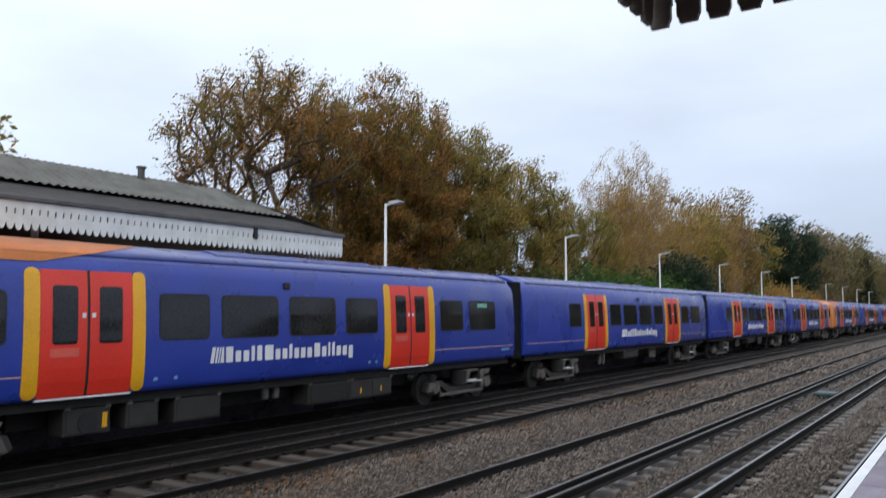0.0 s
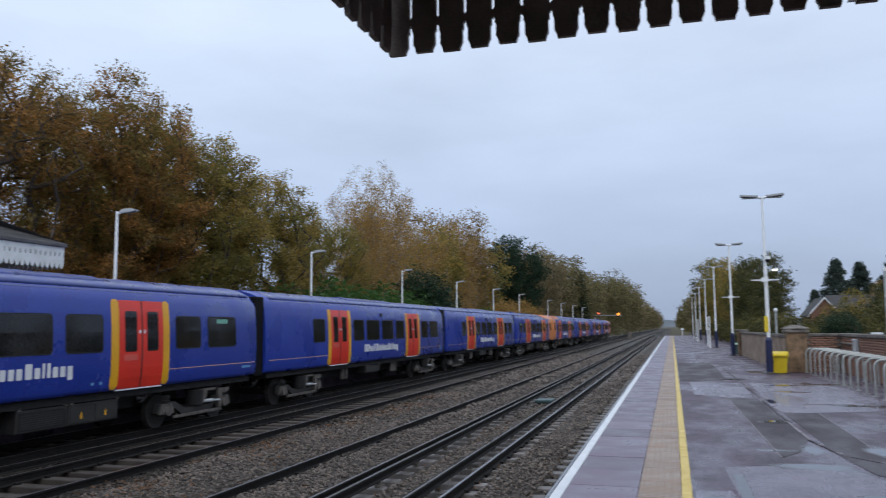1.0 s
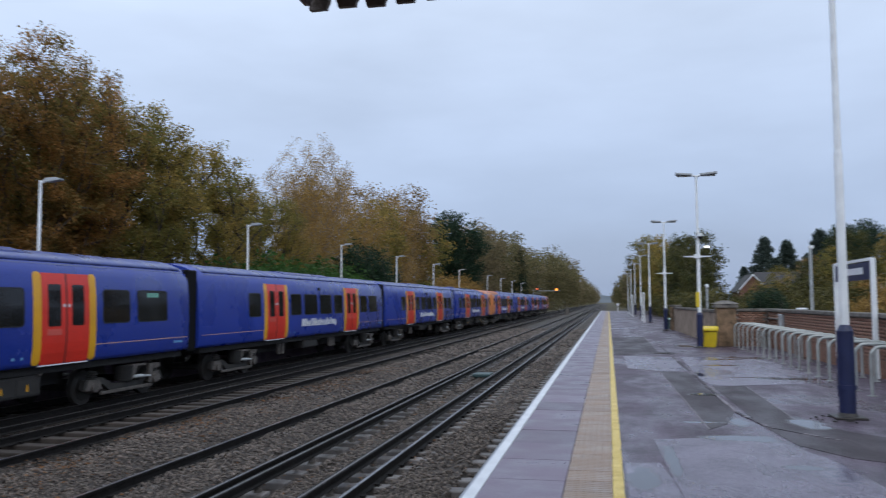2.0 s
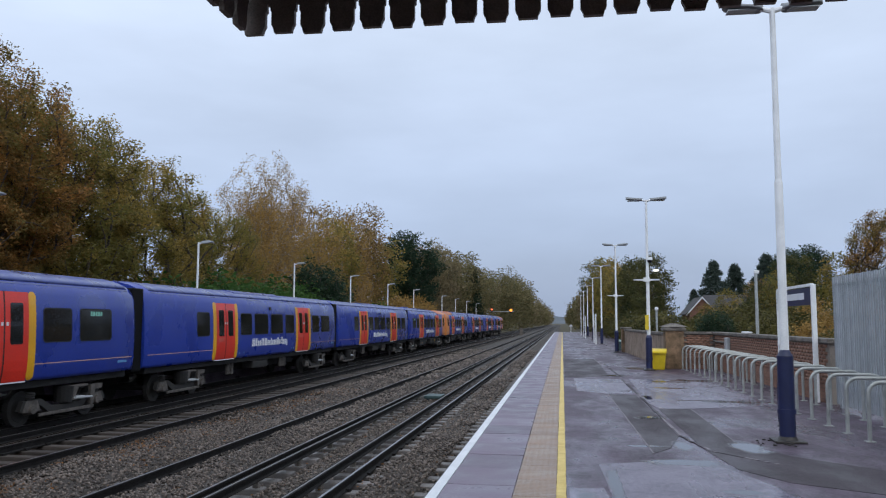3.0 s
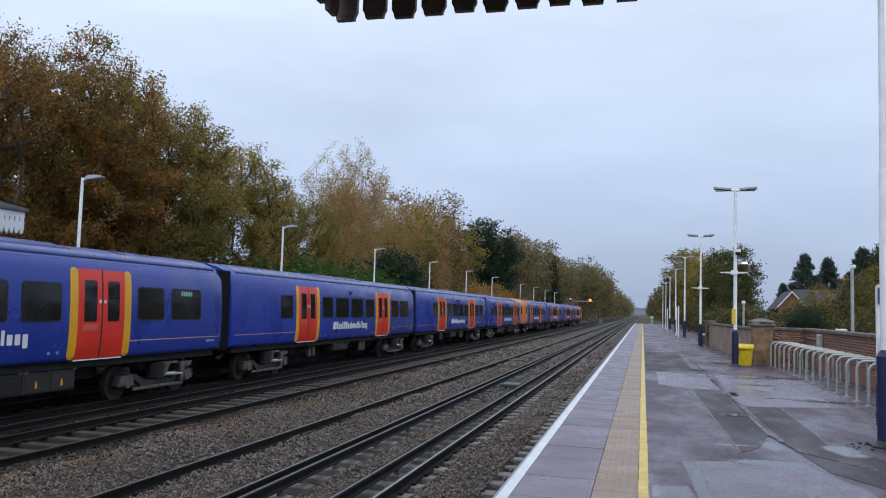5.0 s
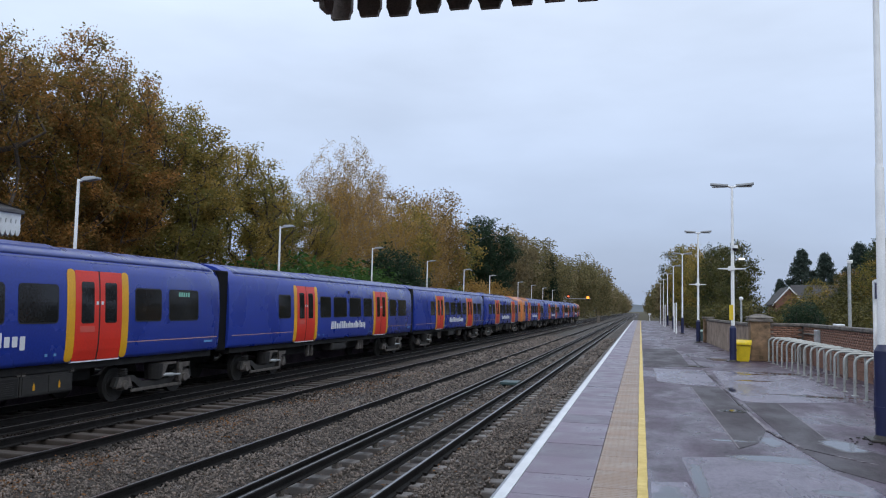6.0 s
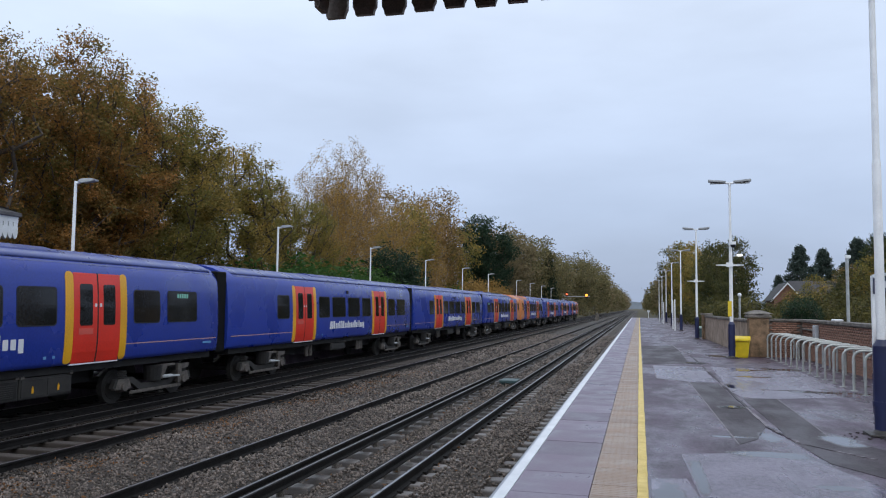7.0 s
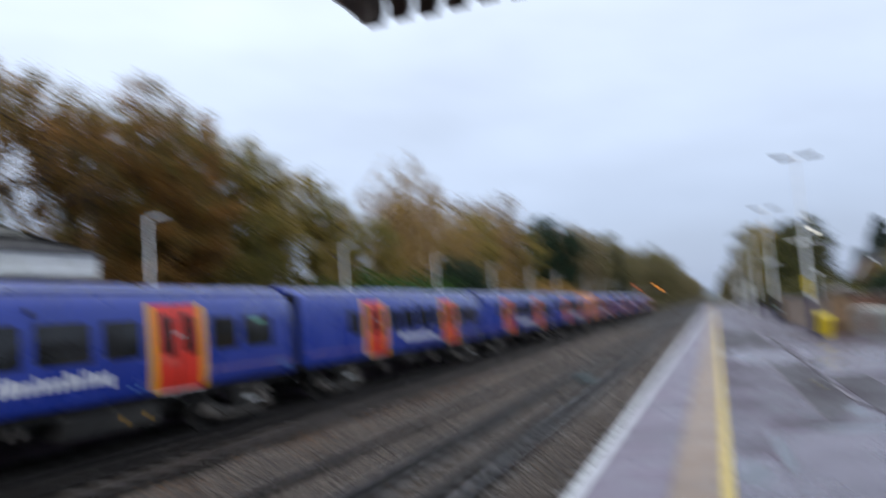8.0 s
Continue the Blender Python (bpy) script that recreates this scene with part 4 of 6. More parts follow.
def underframe(car, cab):
    """The solebar and what hangs below it: driving cars carry many cases, trailers few."""
    bm = B()
    box(bm, -1.2, 1.2, -9.6, 9.6, 0.02, 0.2)
    part("solebar", bm, M["under"], car, "dark underframe beam")
    bm = B()
    box(bm, -0.55, 0.55, -5.2, 5.2, -0.34, 0.02)
    part("centre_beam", bm, M["under"], car, "black underframe in the shade")
    for y0, y1, low, what in CASES[cab]:
        for s in (-1, 1):
            xo = s * 1.17
            if what == "cylinders":
                n = max(2, int((y1 - y0) / 0.24))
                for i in range(n):
                    q = y0 + (i + 0.5) * (y1 - y0) / n
                    bm = B()
                    cyl(bm, (s * 0.98, q, low), (s * 0.98, q, 0.0), 0.085, n=12)
                    cyl(bm, (s * 0.98, q, low - 0.03), (s * 0.98, q, low), 0.05, 0.085, n=12)
                    cyl(bm, (s * 0.98, q, -0.06), (s * 0.98, q, 0.06), 0.05, n=8)
                    part("air_cylinder", bm, M["gear"], car, "small grey air cylinder")
                continue
            bm = B()
            box(bm, *sorted((s * 0.7, xo)), y0, y1, low, 0.0, 0.025)
            case = part("equipment_case", bm, M["box"], car, "grey underfloor equipment case")
            n = 2 if y1 - y0 > 1.2 and what == "marked" else 1
            for i in range(n):
                a, b_ = y0 + 0.05 + i * (y1 - y0 - 0.05) / n, y0 + (i + 1) * (y1 - y0 - 0.05) / n
                bm = B()
                box(bm, *sorted((xo - s * 0.01, xo + s * 0.016)), a, b_, low + 0.05, -0.05, 0.008)
                part("case_door", bm, M["under"] if what == "grille" else M["box"], case, "flat case door")
                if what == "marked":
                    bm = B()
                    yy = a + (b_ - a) * 0.45
                    prism(bm, [(yy - 0.03, low + 0.12), (yy + 0.03, low + 0.12), (yy + 0.03, low + 0.21), (yy, low + 0.28), (yy - 0.03, low + 0.21)], "x", xo + s * 0.014, xo + s * 0.02)
                    part("warning_mark", bm, M["yellow"], case, "yellow warning mark")
            if what == "grille":
                for i in range(7):
                    z = low + 0.08 + i * 0.042
                    bm = B()
                    box(bm, *sorted((xo + s * 0.012, xo + s * 0.026)), y0 + 0.1, y1 - 0.15, z, z + 0.016)
                    part("louvre", bm, M["box"], case)
            if what == "fan":
                ym = (y0 + y1) / 2
                bm = B()
                cyl(bm, (xo, ym, low * 0.55), (xo + s * 0.03, ym, low * 0.55), 0.18, n=20)
                part("fan", bm, M["rubber"], case, "round black cooling fan")
                bm = B()
                box(bm, *sorted((xo + s * 0.01, xo + s * 0.022)), y1 - 0.16, y1 - 0.07, low + 0.1, -0.1)
                part("warning_mark", bm, M["yellow"], case, "yellow warning panel")
            for q in (y0 + 0.06, y1 - 0.06):
                bm = B()
                box(bm, *sorted((s * 1.0, s * 1.2)), q - 0.05, q + 0.05, -0.02, 0.06)
                part("hanger", bm, M["gear"], case, "grey case hanger")


def carriage(name, cab, end_windows, label):
    """cab: a driving car with its cab at the -y end. The base lies on the track's centre line at platform height."""
    car = thing(name, pose(0, 0, 0), label, "railway carriage", "carriages of the train")
    L = 9.86
    bm = B()
    shell(bm, -L, L, 0.2, 3.0, 0, 0.07)
    part("body", bm, M["blue"], car, "glossy royal blue carriage body", True)
    bm = B()
    prof = [(z, w) for z, w in PROFILE if z >= 2.5]
    ring = [(-w - 0.006, z + 0.006) for z, w in prof] + [(w + 0.006, z + 0.006) for z, w in prof[::-1][1:]]
    prism(bm, ring, "y", -L + 0.36, L - 0.36)
    part("roof", bm, M["roof"], car, "grey-blue carriage roof", True)
    for s in (-1, 1):
        bm = B()
        skin(bm, s, -L + 0.36, L - 0.36, 2.44, 2.475, 0.006, 0.01, nz=3)
        part("gutter", bm, M["roof"], car, "thin rain gutter")
    # roof pods
    for a, b_ in (((-2.6, 2.6),) if not cab else ((-1.4, 3.6),)):
        bm = B()
        prism(bm, [(-0.92, 2.6), (-0.88, 2.72), (-0.5, 2.825), (0.5, 2.825), (0.88, 2.72), (0.92, 2.6)], "y", a, b_)
        pod = part("air_conditioner", bm, M["roof"], car, "low roof air-conditioning pod")
        bm = B()
        for i in range(4):
            y = a + 0.5 + i * (b_ - a - 1) / 4
            prism(bm, [(-0.88, 2.69), (-0.86, 2.74), (-0.45, 2.85), (-0.45, 2.8)], "y", y, y + (b_ - a - 1) / 4 - 0.12)
        part("grille", bm, M["under"], pod, "dark ventilation grille")
    for y in (6.6, 7.5):
        bm = B()
        box(bm, -0.55, -0.15, y - 0.3, y + 0.3, 2.76, 2.86, 0.03)
        part("roof_vent", bm, M["roof"], car)
    for side in (-1, 1):
        fl = side  # the car is the same seen from either side when turned about
        for yc in (-4.355, 4.355):
            door(car, side, yc)
        for a, b_ in ((-3.02, -1.92), (-1.64, -0.17), (0.14, 1.57), (1.91, 3.05)):
            window(car, side, a, b_)
        for a, b_, lit in end_windows:
            window(car, side, a, b_, lit)
        for a, b_ in ((-9.8, -5.42), (5.42, 9.6)):
            bm = B()
            skin(bm, side, a, b_, 0.572, 0.594, 0.004, 0.005, nz=2, depth=0.01)
            part("waist_stripe", bm, M["pale_line"], car, "thin salmon stripe")
        wordmark(car, side, 0.1)
        for a in (-3.1, -2.68, 2.72, 2.98):
            bm = B()
            box(bm, *sorted((side * (half_width(0.4) - 0.01), side * (half_width(0.4) + 0.006))), a, a + 0.08, 0.37, 0.43)
            part("data_panel", bm, M["sky"], car, "tiny pale blue data mark")
        bm = B()
        box(bm, side * (half_width(0.45) - 0.01), side * (half_width(0.45) + 0.006), 8.9, 9.35, 0.44, 0.52)
        part("number_bar", bm, M["sky"], car, "pale blue vehicle number as a bar")
        bm = B()
        box(bm, side * (half_width(2.1) - 0.01), side * (half_width(2.1) + 0.06), 0.0, 0.14, 2.06, 2.2, 0.02)
        part("side_lamp", bm, M["box"], car, "small grey door indicator lamp")
    for e in (-1, 1):
        if cab and e < 0:
            continue
        bm = B()
        box(bm, -1.22, 1.22, *sorted((e * (L - 0.02), e * (L + 0.34))), 0.12, 2.56, 0.05)
        part("gangway", bm, M["bellows"], car, "black bellows gangway between carriages")
    if cab:
        bm = B()
        shell(bm, -L - 0.02, -L + 1.2, 0.2, 3.0, 0.008, 0.05)
        part("cab_nose", bm, M["orange"], car, "orange cab front")
        for s in (-1, 1):
            bm = B()
            prof = [(z, w) for z, w in PROFILE if z >= 2.36]
            a = [bm.verts.new((s * (w + 0.012), -L + 1.0, z + 0.012)) for z, w in prof]
            b_ = [bm.verts.new((s * (w + 0.012), -L + 4.7 + (z - 2.36) * 5.2, z + 0.012)) for z, w in prof]
            for i in range(len(prof) - 1):
                bm.faces.new((a[i], a[i + 1], b_[i + 1], b_[i]))
            bmesh.ops.solidify(bm, geom=bm.faces[:], thickness=0.006)
            part("roof_flash", bm, M["orange"], car, "orange sweep over the cab roof")
            bm = B()
            skin(bm, s, -L + 0.9, -L + 2.3, 0.25, 2.4, 0.005, 0.4)
            part("cab_flash", bm, M["orange"], car, "orange cab side panel")
            bm = B()
            skin(bm, s, -L + 1.1, -L + 1.8, 1.2, 2.0, 0.014, 0.08)
            part("cab_window", bm, M["glass"], car)
        bm = B()
        for s in (-1, 1):
            box(bm, s * 0.35 - 0.3, s * 0.35 + 0.3, -L - 0.05, -L, 1.2, 2.1, 0.03)
        part("windscreen", bm, M["glass"], car, "dark cab windscreen")
    for y in (-7.05, 7.05):
        bogie(car, y)
    underframe(car, cab)
    return car


M["pale_red"] = mat("faded_red_notice", (0.7, 0.11, 0.08), 0.5, var=0.15)
M["sky"] = mat("pale_blue_marking", (0.12, 0.3, 0.55), 0.5, var=0.1)
CAR_Y = [11.335 + 20.28 * i for i in range(8)]
XT = TRACKS[3]


def train():
    a = carriage("driving_carriage", True, ((-6.6, -5.66, False), (5.68, 6.79, False), (7.11, 8.54, True)), "blue driving carriage with red doors and orange cab roof")
    b = carriage("carriage", False, ((-6.66, -5.68, False), (5.68, 6.79, False), (7.11, 8.54, False)), "blue trailer carriage with red doors and yellow door surrounds")
    a.matrix_basis, b.matrix_basis = pose(XT, CAR_Y[0], 0), pose(XT, CAR_Y[1], 0)
    for i in (2, 5, 6):
        copy_thing(b, pose(XT, CAR_Y[i], 0))
    for i, turn in ((3, 180), (4, 0), (7, 180)):
        copy_thing(a, pose(XT, CAR_Y[i], 0, 0, 0, turn))


train()


# ---- canopies ----
def valance_board(p, h, depth):
    """One notched board: narrow foot, shoulders, a slot above and a plain head; outline in the x-z plane."""
    half = [(0.30, 0.0), (0.33, 0.016), (0.40, 0.032), (0.40, 0.085), (0.445, 0.09), (0.445, 0.115), (0.5, 0.118), (0.5, 0.15), (0.45, 0.155), (0.45, 0.25), (0.42, 0.262), (0.45, 0.275), (0.5, 0.28), (0.5, h)]
    pts = [(-a * p, z) for a, z in half] + [(a * p, z) for a, z in half[::-1]]
    bm = B()
    prism(bm, pts, "y", -depth / 2, depth / 2)
    me = bpy.data.meshes.new("valance_board")
    bmesh.ops.recalc_face_normals(bm, faces=bm.faces)
    bm.to_mesh(me)
    bm.free()
    return me


def near_canopy():
    x0, y1, zb = 0.0, 2.842, 2.72
    p = 0.1195
    c = thing("canopy", pose(0, 0, 0), "dark platform canopy with a notched wooden valance", "canopy", kind="structure")
    me = valance_board(p * 0.99, 0.46, 0.022)
    me.materials.append(M["valwood"])
    for i in range(44):
        ob = new("valance_board", me)
        ob.parent = c
        ob.location = (x0 + p / 2 + i * p, y1 + 0.012 - 0.0018 * i, zb + 0.004 * math.sin(i * 2.1))
    for i in range(90):
        ob = new("valance_board", me)
        ob.parent = c
        ob.matrix_basis = pose(x0 + 0.035, y1 - p / 2 - i * p - 0.02, zb + 0.004 * math.sin(i * 1.7), 0, 0, 90)
    bm = B()
    box(bm, x0 + 0.02, 5.4, -14, y1 - 0.02, zb + 0.46, zb + 0.6)
    part("soffit", bm, M["soffit"], c, "dark boarded canopy soffit")
    bm = B()
    for i in range(9):
        y = y1 - 0.15 - i * 1.6
        box(bm, x0 + 0.03, 5.3, y - 0.05, y + 0.05, zb + 0.32, zb + 0.46)
    part("rafters", bm, M["soffit"], c, "dark canopy rafters")
    bm = B()
    box(bm, x0 + 0.047, 5.2, y1 - 0.05, y1 - 0.012, zb + 0.30, zb + 0.46)
    box(bm, x0 + 0.047, x0 + 0.085, -14, y1 - 0.05, zb + 0.30, zb + 0.46)
    part("fascia", bm, M["valwood"], c)
    bm = B()
    prism(bm, [(x0 - 0.1, zb + 0.6), (5.4, zb + 1.1), (5.4, zb + 1.2), (x0 - 0.1, zb + 0.68)], "y", -14, y1 + 0.1)
    part("roof", bm, M["slate"], c)
    w = B()
    box(w, 5.2, 5.6, -14, 2.2, 0, zb + 0.6)
    tagged(part("wall_station", w, M["brick"]), "plain brick station building wall under the canopy", "wall", kind="structure")


def far_canopy():
    x0, yend, zb = -14.1, 16.55, 3.16
    c = thing("canopy_opposite", pose(0, 0, 0), "long slate station canopy with a cream scalloped valance", "canopy", kind="structure")
    p = 0.16
    half = [(0.12, 0.0), (0.3, 0.03), (0.42, 0.09), (0.46, 0.13), (0.5, 0.135), (0.5, 0.3), (0.4, 0.31), (0.4, 0.41), (0.5, 0.42), (0.5, 0.56)]
    bm = B()
    prism(bm, [(-a * p, z) for a, z in half] + [(a * p, z) for a, z in half[::-1]], "y", -0.012, 0.012)
    me = bpy.data.meshes.new("valance_board")
    bmesh.ops.recalc_face_normals(bm, faces=bm.faces)
    bm.to_mesh(me)
    bm.free()
    me.materials.append(M["valwhite"])
    for i in range(120):
        ob = new("valance_board", me)
        ob.parent = c
        ob.matrix_basis = pose(x0, yend - p / 2 - i * p, zb + 0.006 * math.sin(i * 1.3), 0, 0, 90)
    for i in range(50):
        ob = new("valance_board", me)
        ob.parent = c
        ob.location = (x0 - p / 2 - i * p, yend, zb)
    bm = B()
    box(bm, x0 - 0.08, x0 + 0.07, -24, yend + 0.06, zb + 0.56, zb + 0.66, 0.02)
    part("gutter", bm, M["slate"], c, "dark iron gutter")
    bm = B()
    box(bm, x0 - 0.03, x0 + 0.06, 13.2, 13.32, zb + 0.28, zb + 0.58, 0.02)
    part("downpipe_head", bm, M["rubber"], c)
    # lower slate slope and upper sheet slope, hipped at the end
    def slope(name, xa, za, ya, xb, zb_, yb, m_, label):
        bm = B()
        v = [bm.verts.new(q) for q in ((xa, -24, za), (xa, ya, za), (xb, yb, zb_), (xb, -24, zb_))]
        bm.faces.new(v)
        bmesh.ops.solidify(bm, geom=bm.faces[:], thickness=0.05)
        part(name, bm, m_, c, label)
    slope("slate_slope", x0 + 0.05, zb + 0.66, yend + 0.05, x0 - 1.5, zb + 1.14, yend - 0.6, M["slate"], "dark slate lower roof slope")
    bm = B()
    xs = np.linspace(-24, yend - 0.65, 1300)
    a = [bm.verts.new((x0 - 1.38, y, zb + 1.2 + 0.022 * math.sin(y * 31.4))) for y in xs]
    b_ = [bm.verts.new((x0 - 3.1, min(y, yend - 2.0), zb + 2.02 + 0.022 * math.sin(y * 31.4))) for y in xs]
    for i in range(len(xs) - 1):
        bm.faces.new((a[i], a[i + 1], b_[i + 1], b_[i]))
    part("sheet_slope", bm, M["sheet"], c, "pale corrugated upper roof slope")
    bm = B()
    v = [bm.verts.new(q) for q in ((x0 + 0.05, yend + 0.05, zb + 0.66), (x0 - 6.4, yend + 0.05, zb + 0.66), (x0 - 3.1, yend - 2.0, zb + 2.02))]
    bm.faces.new(v)
    v = [bm.verts.new(q) for q in ((x0 - 6.4, yend + 0.05, zb + 0.66), (x0 - 6.4, -24, zb + 0.66), (x0 - 3.1, -24, zb + 2.02), (x0 - 3.1, yend - 2.0, zb + 2.02))]
    bm.faces.new(v)
    part("hip_slope", bm, M["slate"], c, "slate hip at the canopy's end")
    bm = B()
    cyl(bm, (x0 - 2.9, 11.9, zb + 1.85), (x0 - 2.9, 11.9, zb + 2.2), 0.09, n=10)
    cyl(bm, (x0 - 2.9, 11.9, zb + 2.2), (x0 - 2.9, 11.9, zb + 2.25), 0.13, n=10)
    part("roof_vent", bm, M["slate"], c, "small roof vent")
    bm = B()
    box(bm, x0 - 6.4, x0 - 0.02, -24, yend - 0.03, zb + 0.46, zb + 0.56)
    part("soffit", bm, M["soffit"], c)
    for y in (14.5, 8.5, 2.5, -4):
        bm = B()
        cyl(bm, (x0 - 1.6, y, -0.02), (x0 - 1.6, y, zb + 0.46), 0.09, 0.075, 12)
        part("column", bm, M["valwhite"], c, "cast iron canopy column")
    bm = B()
    box(bm, x0 - 6.3, x0 - 5.9, -24, 12, -0.02, zb + 0.46)
    part("back_wall", bm, M["brick"], c, "dark station building wall")


near_canopy()
far_canopy()


# ---- platform lamps and signs ----
def double_lamp():
    lp = thing("lamp_post", pose(4.25, 11.33, 0), "white lamp post with navy base and two flat lamp heads", "lamp post", "platform lamp posts")
    bm = B()
    cyl(bm, (0, 0, 0), (0, 0, 1.1), 0.106, 0.106, 18)
    cyl(bm, (0, 0, 1.1), (0, 0, 1.18), 0.106, 0.06, 18)
    cyl(bm, (0, 0, 0.36), (0, 0, 0.42), 0.122, 0.122, 18)
    part("base_sleeve", bm, M["navy"], lp, "navy painted base sleeve", True)
    bm = B()
    box(bm, -0.2, 0.2, -0.2, 0.2, 0, 0.03, 0.01)
    cyl(bm, (0, 0, 0.02), (0, 0, 0.08), 0.14, 0.1, 18)
    part("base_plate", bm, M["iron"], lp, "rusty base plate")
    bm = B()
    cyl(bm, (0, 0, 1.1), (0, 0, 3.4), 0.059, 0.055, 16)
    cyl(bm, (0, 0, 3.4), (0, 0, 5.8), 0.045, 0.038, 16)
    cyl(bm, (0, 0, 3.36), (0, 0, 3.44), 0.058, 0.045, 16)
    part("pole", bm, M["post"], lp, "white tubular pole", True)
    bm = B()
    box(bm, -0.09, 0.09, 0.09, 0.12, 0.25, 0.75, 0.01)
    part("access_door", bm, M["navy"], lp)
    for s in (-1, 1):
        bm = B()
        cyl(bm, (0, 0, 5.76), (s * 0.16, 0, 5.8), 0.035, n=10)
        part("arm", bm, M["post"], lp)
        bm = B()
        n = 14
        top = []
        for i in range(n + 1):
            f = i / n
            w = 0.14 * math.sqrt(max(0.02, 1 - (2 * f - 1) ** 4))
            top.append((s * (0.12 + 0.56 * f), w, 5.78 + 0.055 * f))
        up = [[bm.verts.new((x, k * w, z + 0.07 * (1 - abs(k)) + 0.012)) for k in (-1, -0.5, 0, 0.5, 1)] for x, w, z in top]
        dn = [[bm.verts.new((x, k * w, z - 0.012)) for k in (-1, 0, 1)] for x, w, z in top]
        for a, b_ in zip(up, up[1:]):
            for j in range(4):
                bm.faces.new((a[j], a[j + 1], b_[j + 1], b_[j]))
        for a, b_ in zip(dn, dn[1:]):
            for j in range(2):
                bm.faces.new((a[j], b_[j], b_[j + 1], a[j + 1]))
        for i in range(n):
            bm.faces.new((up[i][0], up[i + 1][0], dn[i + 1][0], dn[i][0]))
            bm.faces.new((up[i][4], dn[i][2], dn[i + 1][2], up[i + 1][4]))
        head = part("lamp_head", bm, M["lamphead"], lp, "flat grey lamp head", True)
        bm = B()
        box(bm, *sorted((s * 0.22, s * 0.62)), -0.09, 0.09, 5.765, 5.785, 0.005)
        part("lens", bm, M["lens"], head)
    return lp


def lamp_extras(x, y, arms=True, notice=False, cctv=False):
    """Brackets fixed to a lamp post: loudspeaker arms, a notice, a camera dome."""
    if arms:
        t = thing("cross_bracket", pose(x, y, 3.05), "white cross bracket with two slim blades on a lamp post", "bracket", "lamp post brackets")
        bm = B()
        cyl(bm, (-0.4, 0, 0), (0.4, 0, 0), 0.018, n=8)
        box(bm, -0.1, 0.1, -0.09, 0.09, -0.06, 0.08)
        part("bracket", bm, M["post"], t)
        for s in (-1, 1):
            bm = B()
            prism(bm, [(s * 0.1, 0.025), (s * 0.43, 0.015), (s * 0.43, -0.012), (s * 0.1, -0.028)], "y", -0.08, 0.08)
            part("blade", bm, M["post"], t)
    if cctv:
        t = thing("camera_dome", pose(x + 0.1, y - 0.1, 3.7), "small dark camera dome on a white bracket", "camera")
        bm = B()
        cyl(bm, (-0.08, 0.02, 0.08), (0, 0, 0.08), 0.03, n=8)
        cyl(bm, (0, 0, 0.02), (0, 0, 0.12), 0.09, n=12)
        part("bracket", bm, M["post"], t)
        bm = B()
        bmesh.ops.create_uvsphere(bm, u_segments=12, v_segments=8, radius=0.085)
        part("dome", bm, M["glass"], t)
        t = thing("flood_lamp", pose(x + 0.3, y - 0.05, 3.33), "small lit lamp on a bracket", "lamp")
        bm = B()
        box(bm, -0.1, 0.1, -0.06, 0.06, 0, 0.08, 0.02)
        part("housing", bm, M["post"], t)
        bm = B()
        box(bm, -0.06, 0.08, -0.068, -0.062, 0.015, 0.06)
        part("lens", bm, M["warm"], t)
    if notice:
        t = thing("notice", pose(x - 0.03, y - 0.11, 1.36), "yellow safety notice on a lamp post", "notice")
        bm = B()
        box(bm, -0.06, 0.06, -0.01, 0.01, 0, 0.5, 0.005)
        part("panel", bm, M["sign"], t)



def platform_lamps():
    lp = double_lamp()
    for y in (27.3, 43.2, 59.2, 75.2, 91.2, 107.2, 123.0):
        copy_thing(lp, pose(4.14, y, 0))
    lp.scale = (1.0, 1.0, 1.045)  # the post nearest the canopy stands a little taller
    lamp_extras(4.11, 27.3, True, True, True)
    lamp_extras(4.12, 43.2)
    post = thing("marker_post", pose(3.7, 58.9, 0), "short white marker post on the platform", "post", "marker posts")
    bm = B()
    cyl(bm, (0, 0, 0), (0, 0, 2.2), 0.045, 0.045, 12)
    cyl(bm, (0, 0, 2.2), (0, 0, 2.24), 0.05, 0.02, 12)
    part("pole", bm, M["post"], post)
    for x, y in ((3.72, 63.0), (3.6, 82.0), (3.6, 88.0), (3.6, 100.0)):
        copy_thing(post, pose(x, y, 0))
    fl = thing("lamp_post", pose(-15.55, 20.32, -0.02), "slim white lamp post with one flat head on the opposite platform", "lamp post", "opposite lamp posts")
    bm = B()
    cyl(bm, (0, 0, 0), (0, 0, 5.3), 0.06, 0.045, 12)
    part("pole", bm, M["post"], fl, "slim white pole", True)
    bm = B()
    cyl(bm, (0, 0, 5.22), (0.3, 0, 5.3), 0.035, n=8)
    part("arm", bm, M["post"], fl)
    bm = B()
    prism(bm, [(0.12, 5.26), (0.3, 5.23), (0.72, 5.28), (0.74, 5.32), (0.6, 5.37), (0.25, 5.36)], "y", -0.12, 0.12)
    bmesh.ops.bevel(bm, geom=bm.edges[:], offset=0.015, segments=2, affect="EDGES")
    part("lamp_head", bm, M["lens"], fl, "flat pale lamp head")
    for y in (34.2, 47.5, 60.9, 74.5, 88.0, 109.3, 123.4, 138.2, 153.7):
        copy_thing(fl, pose(-15.55, y, -0.02))


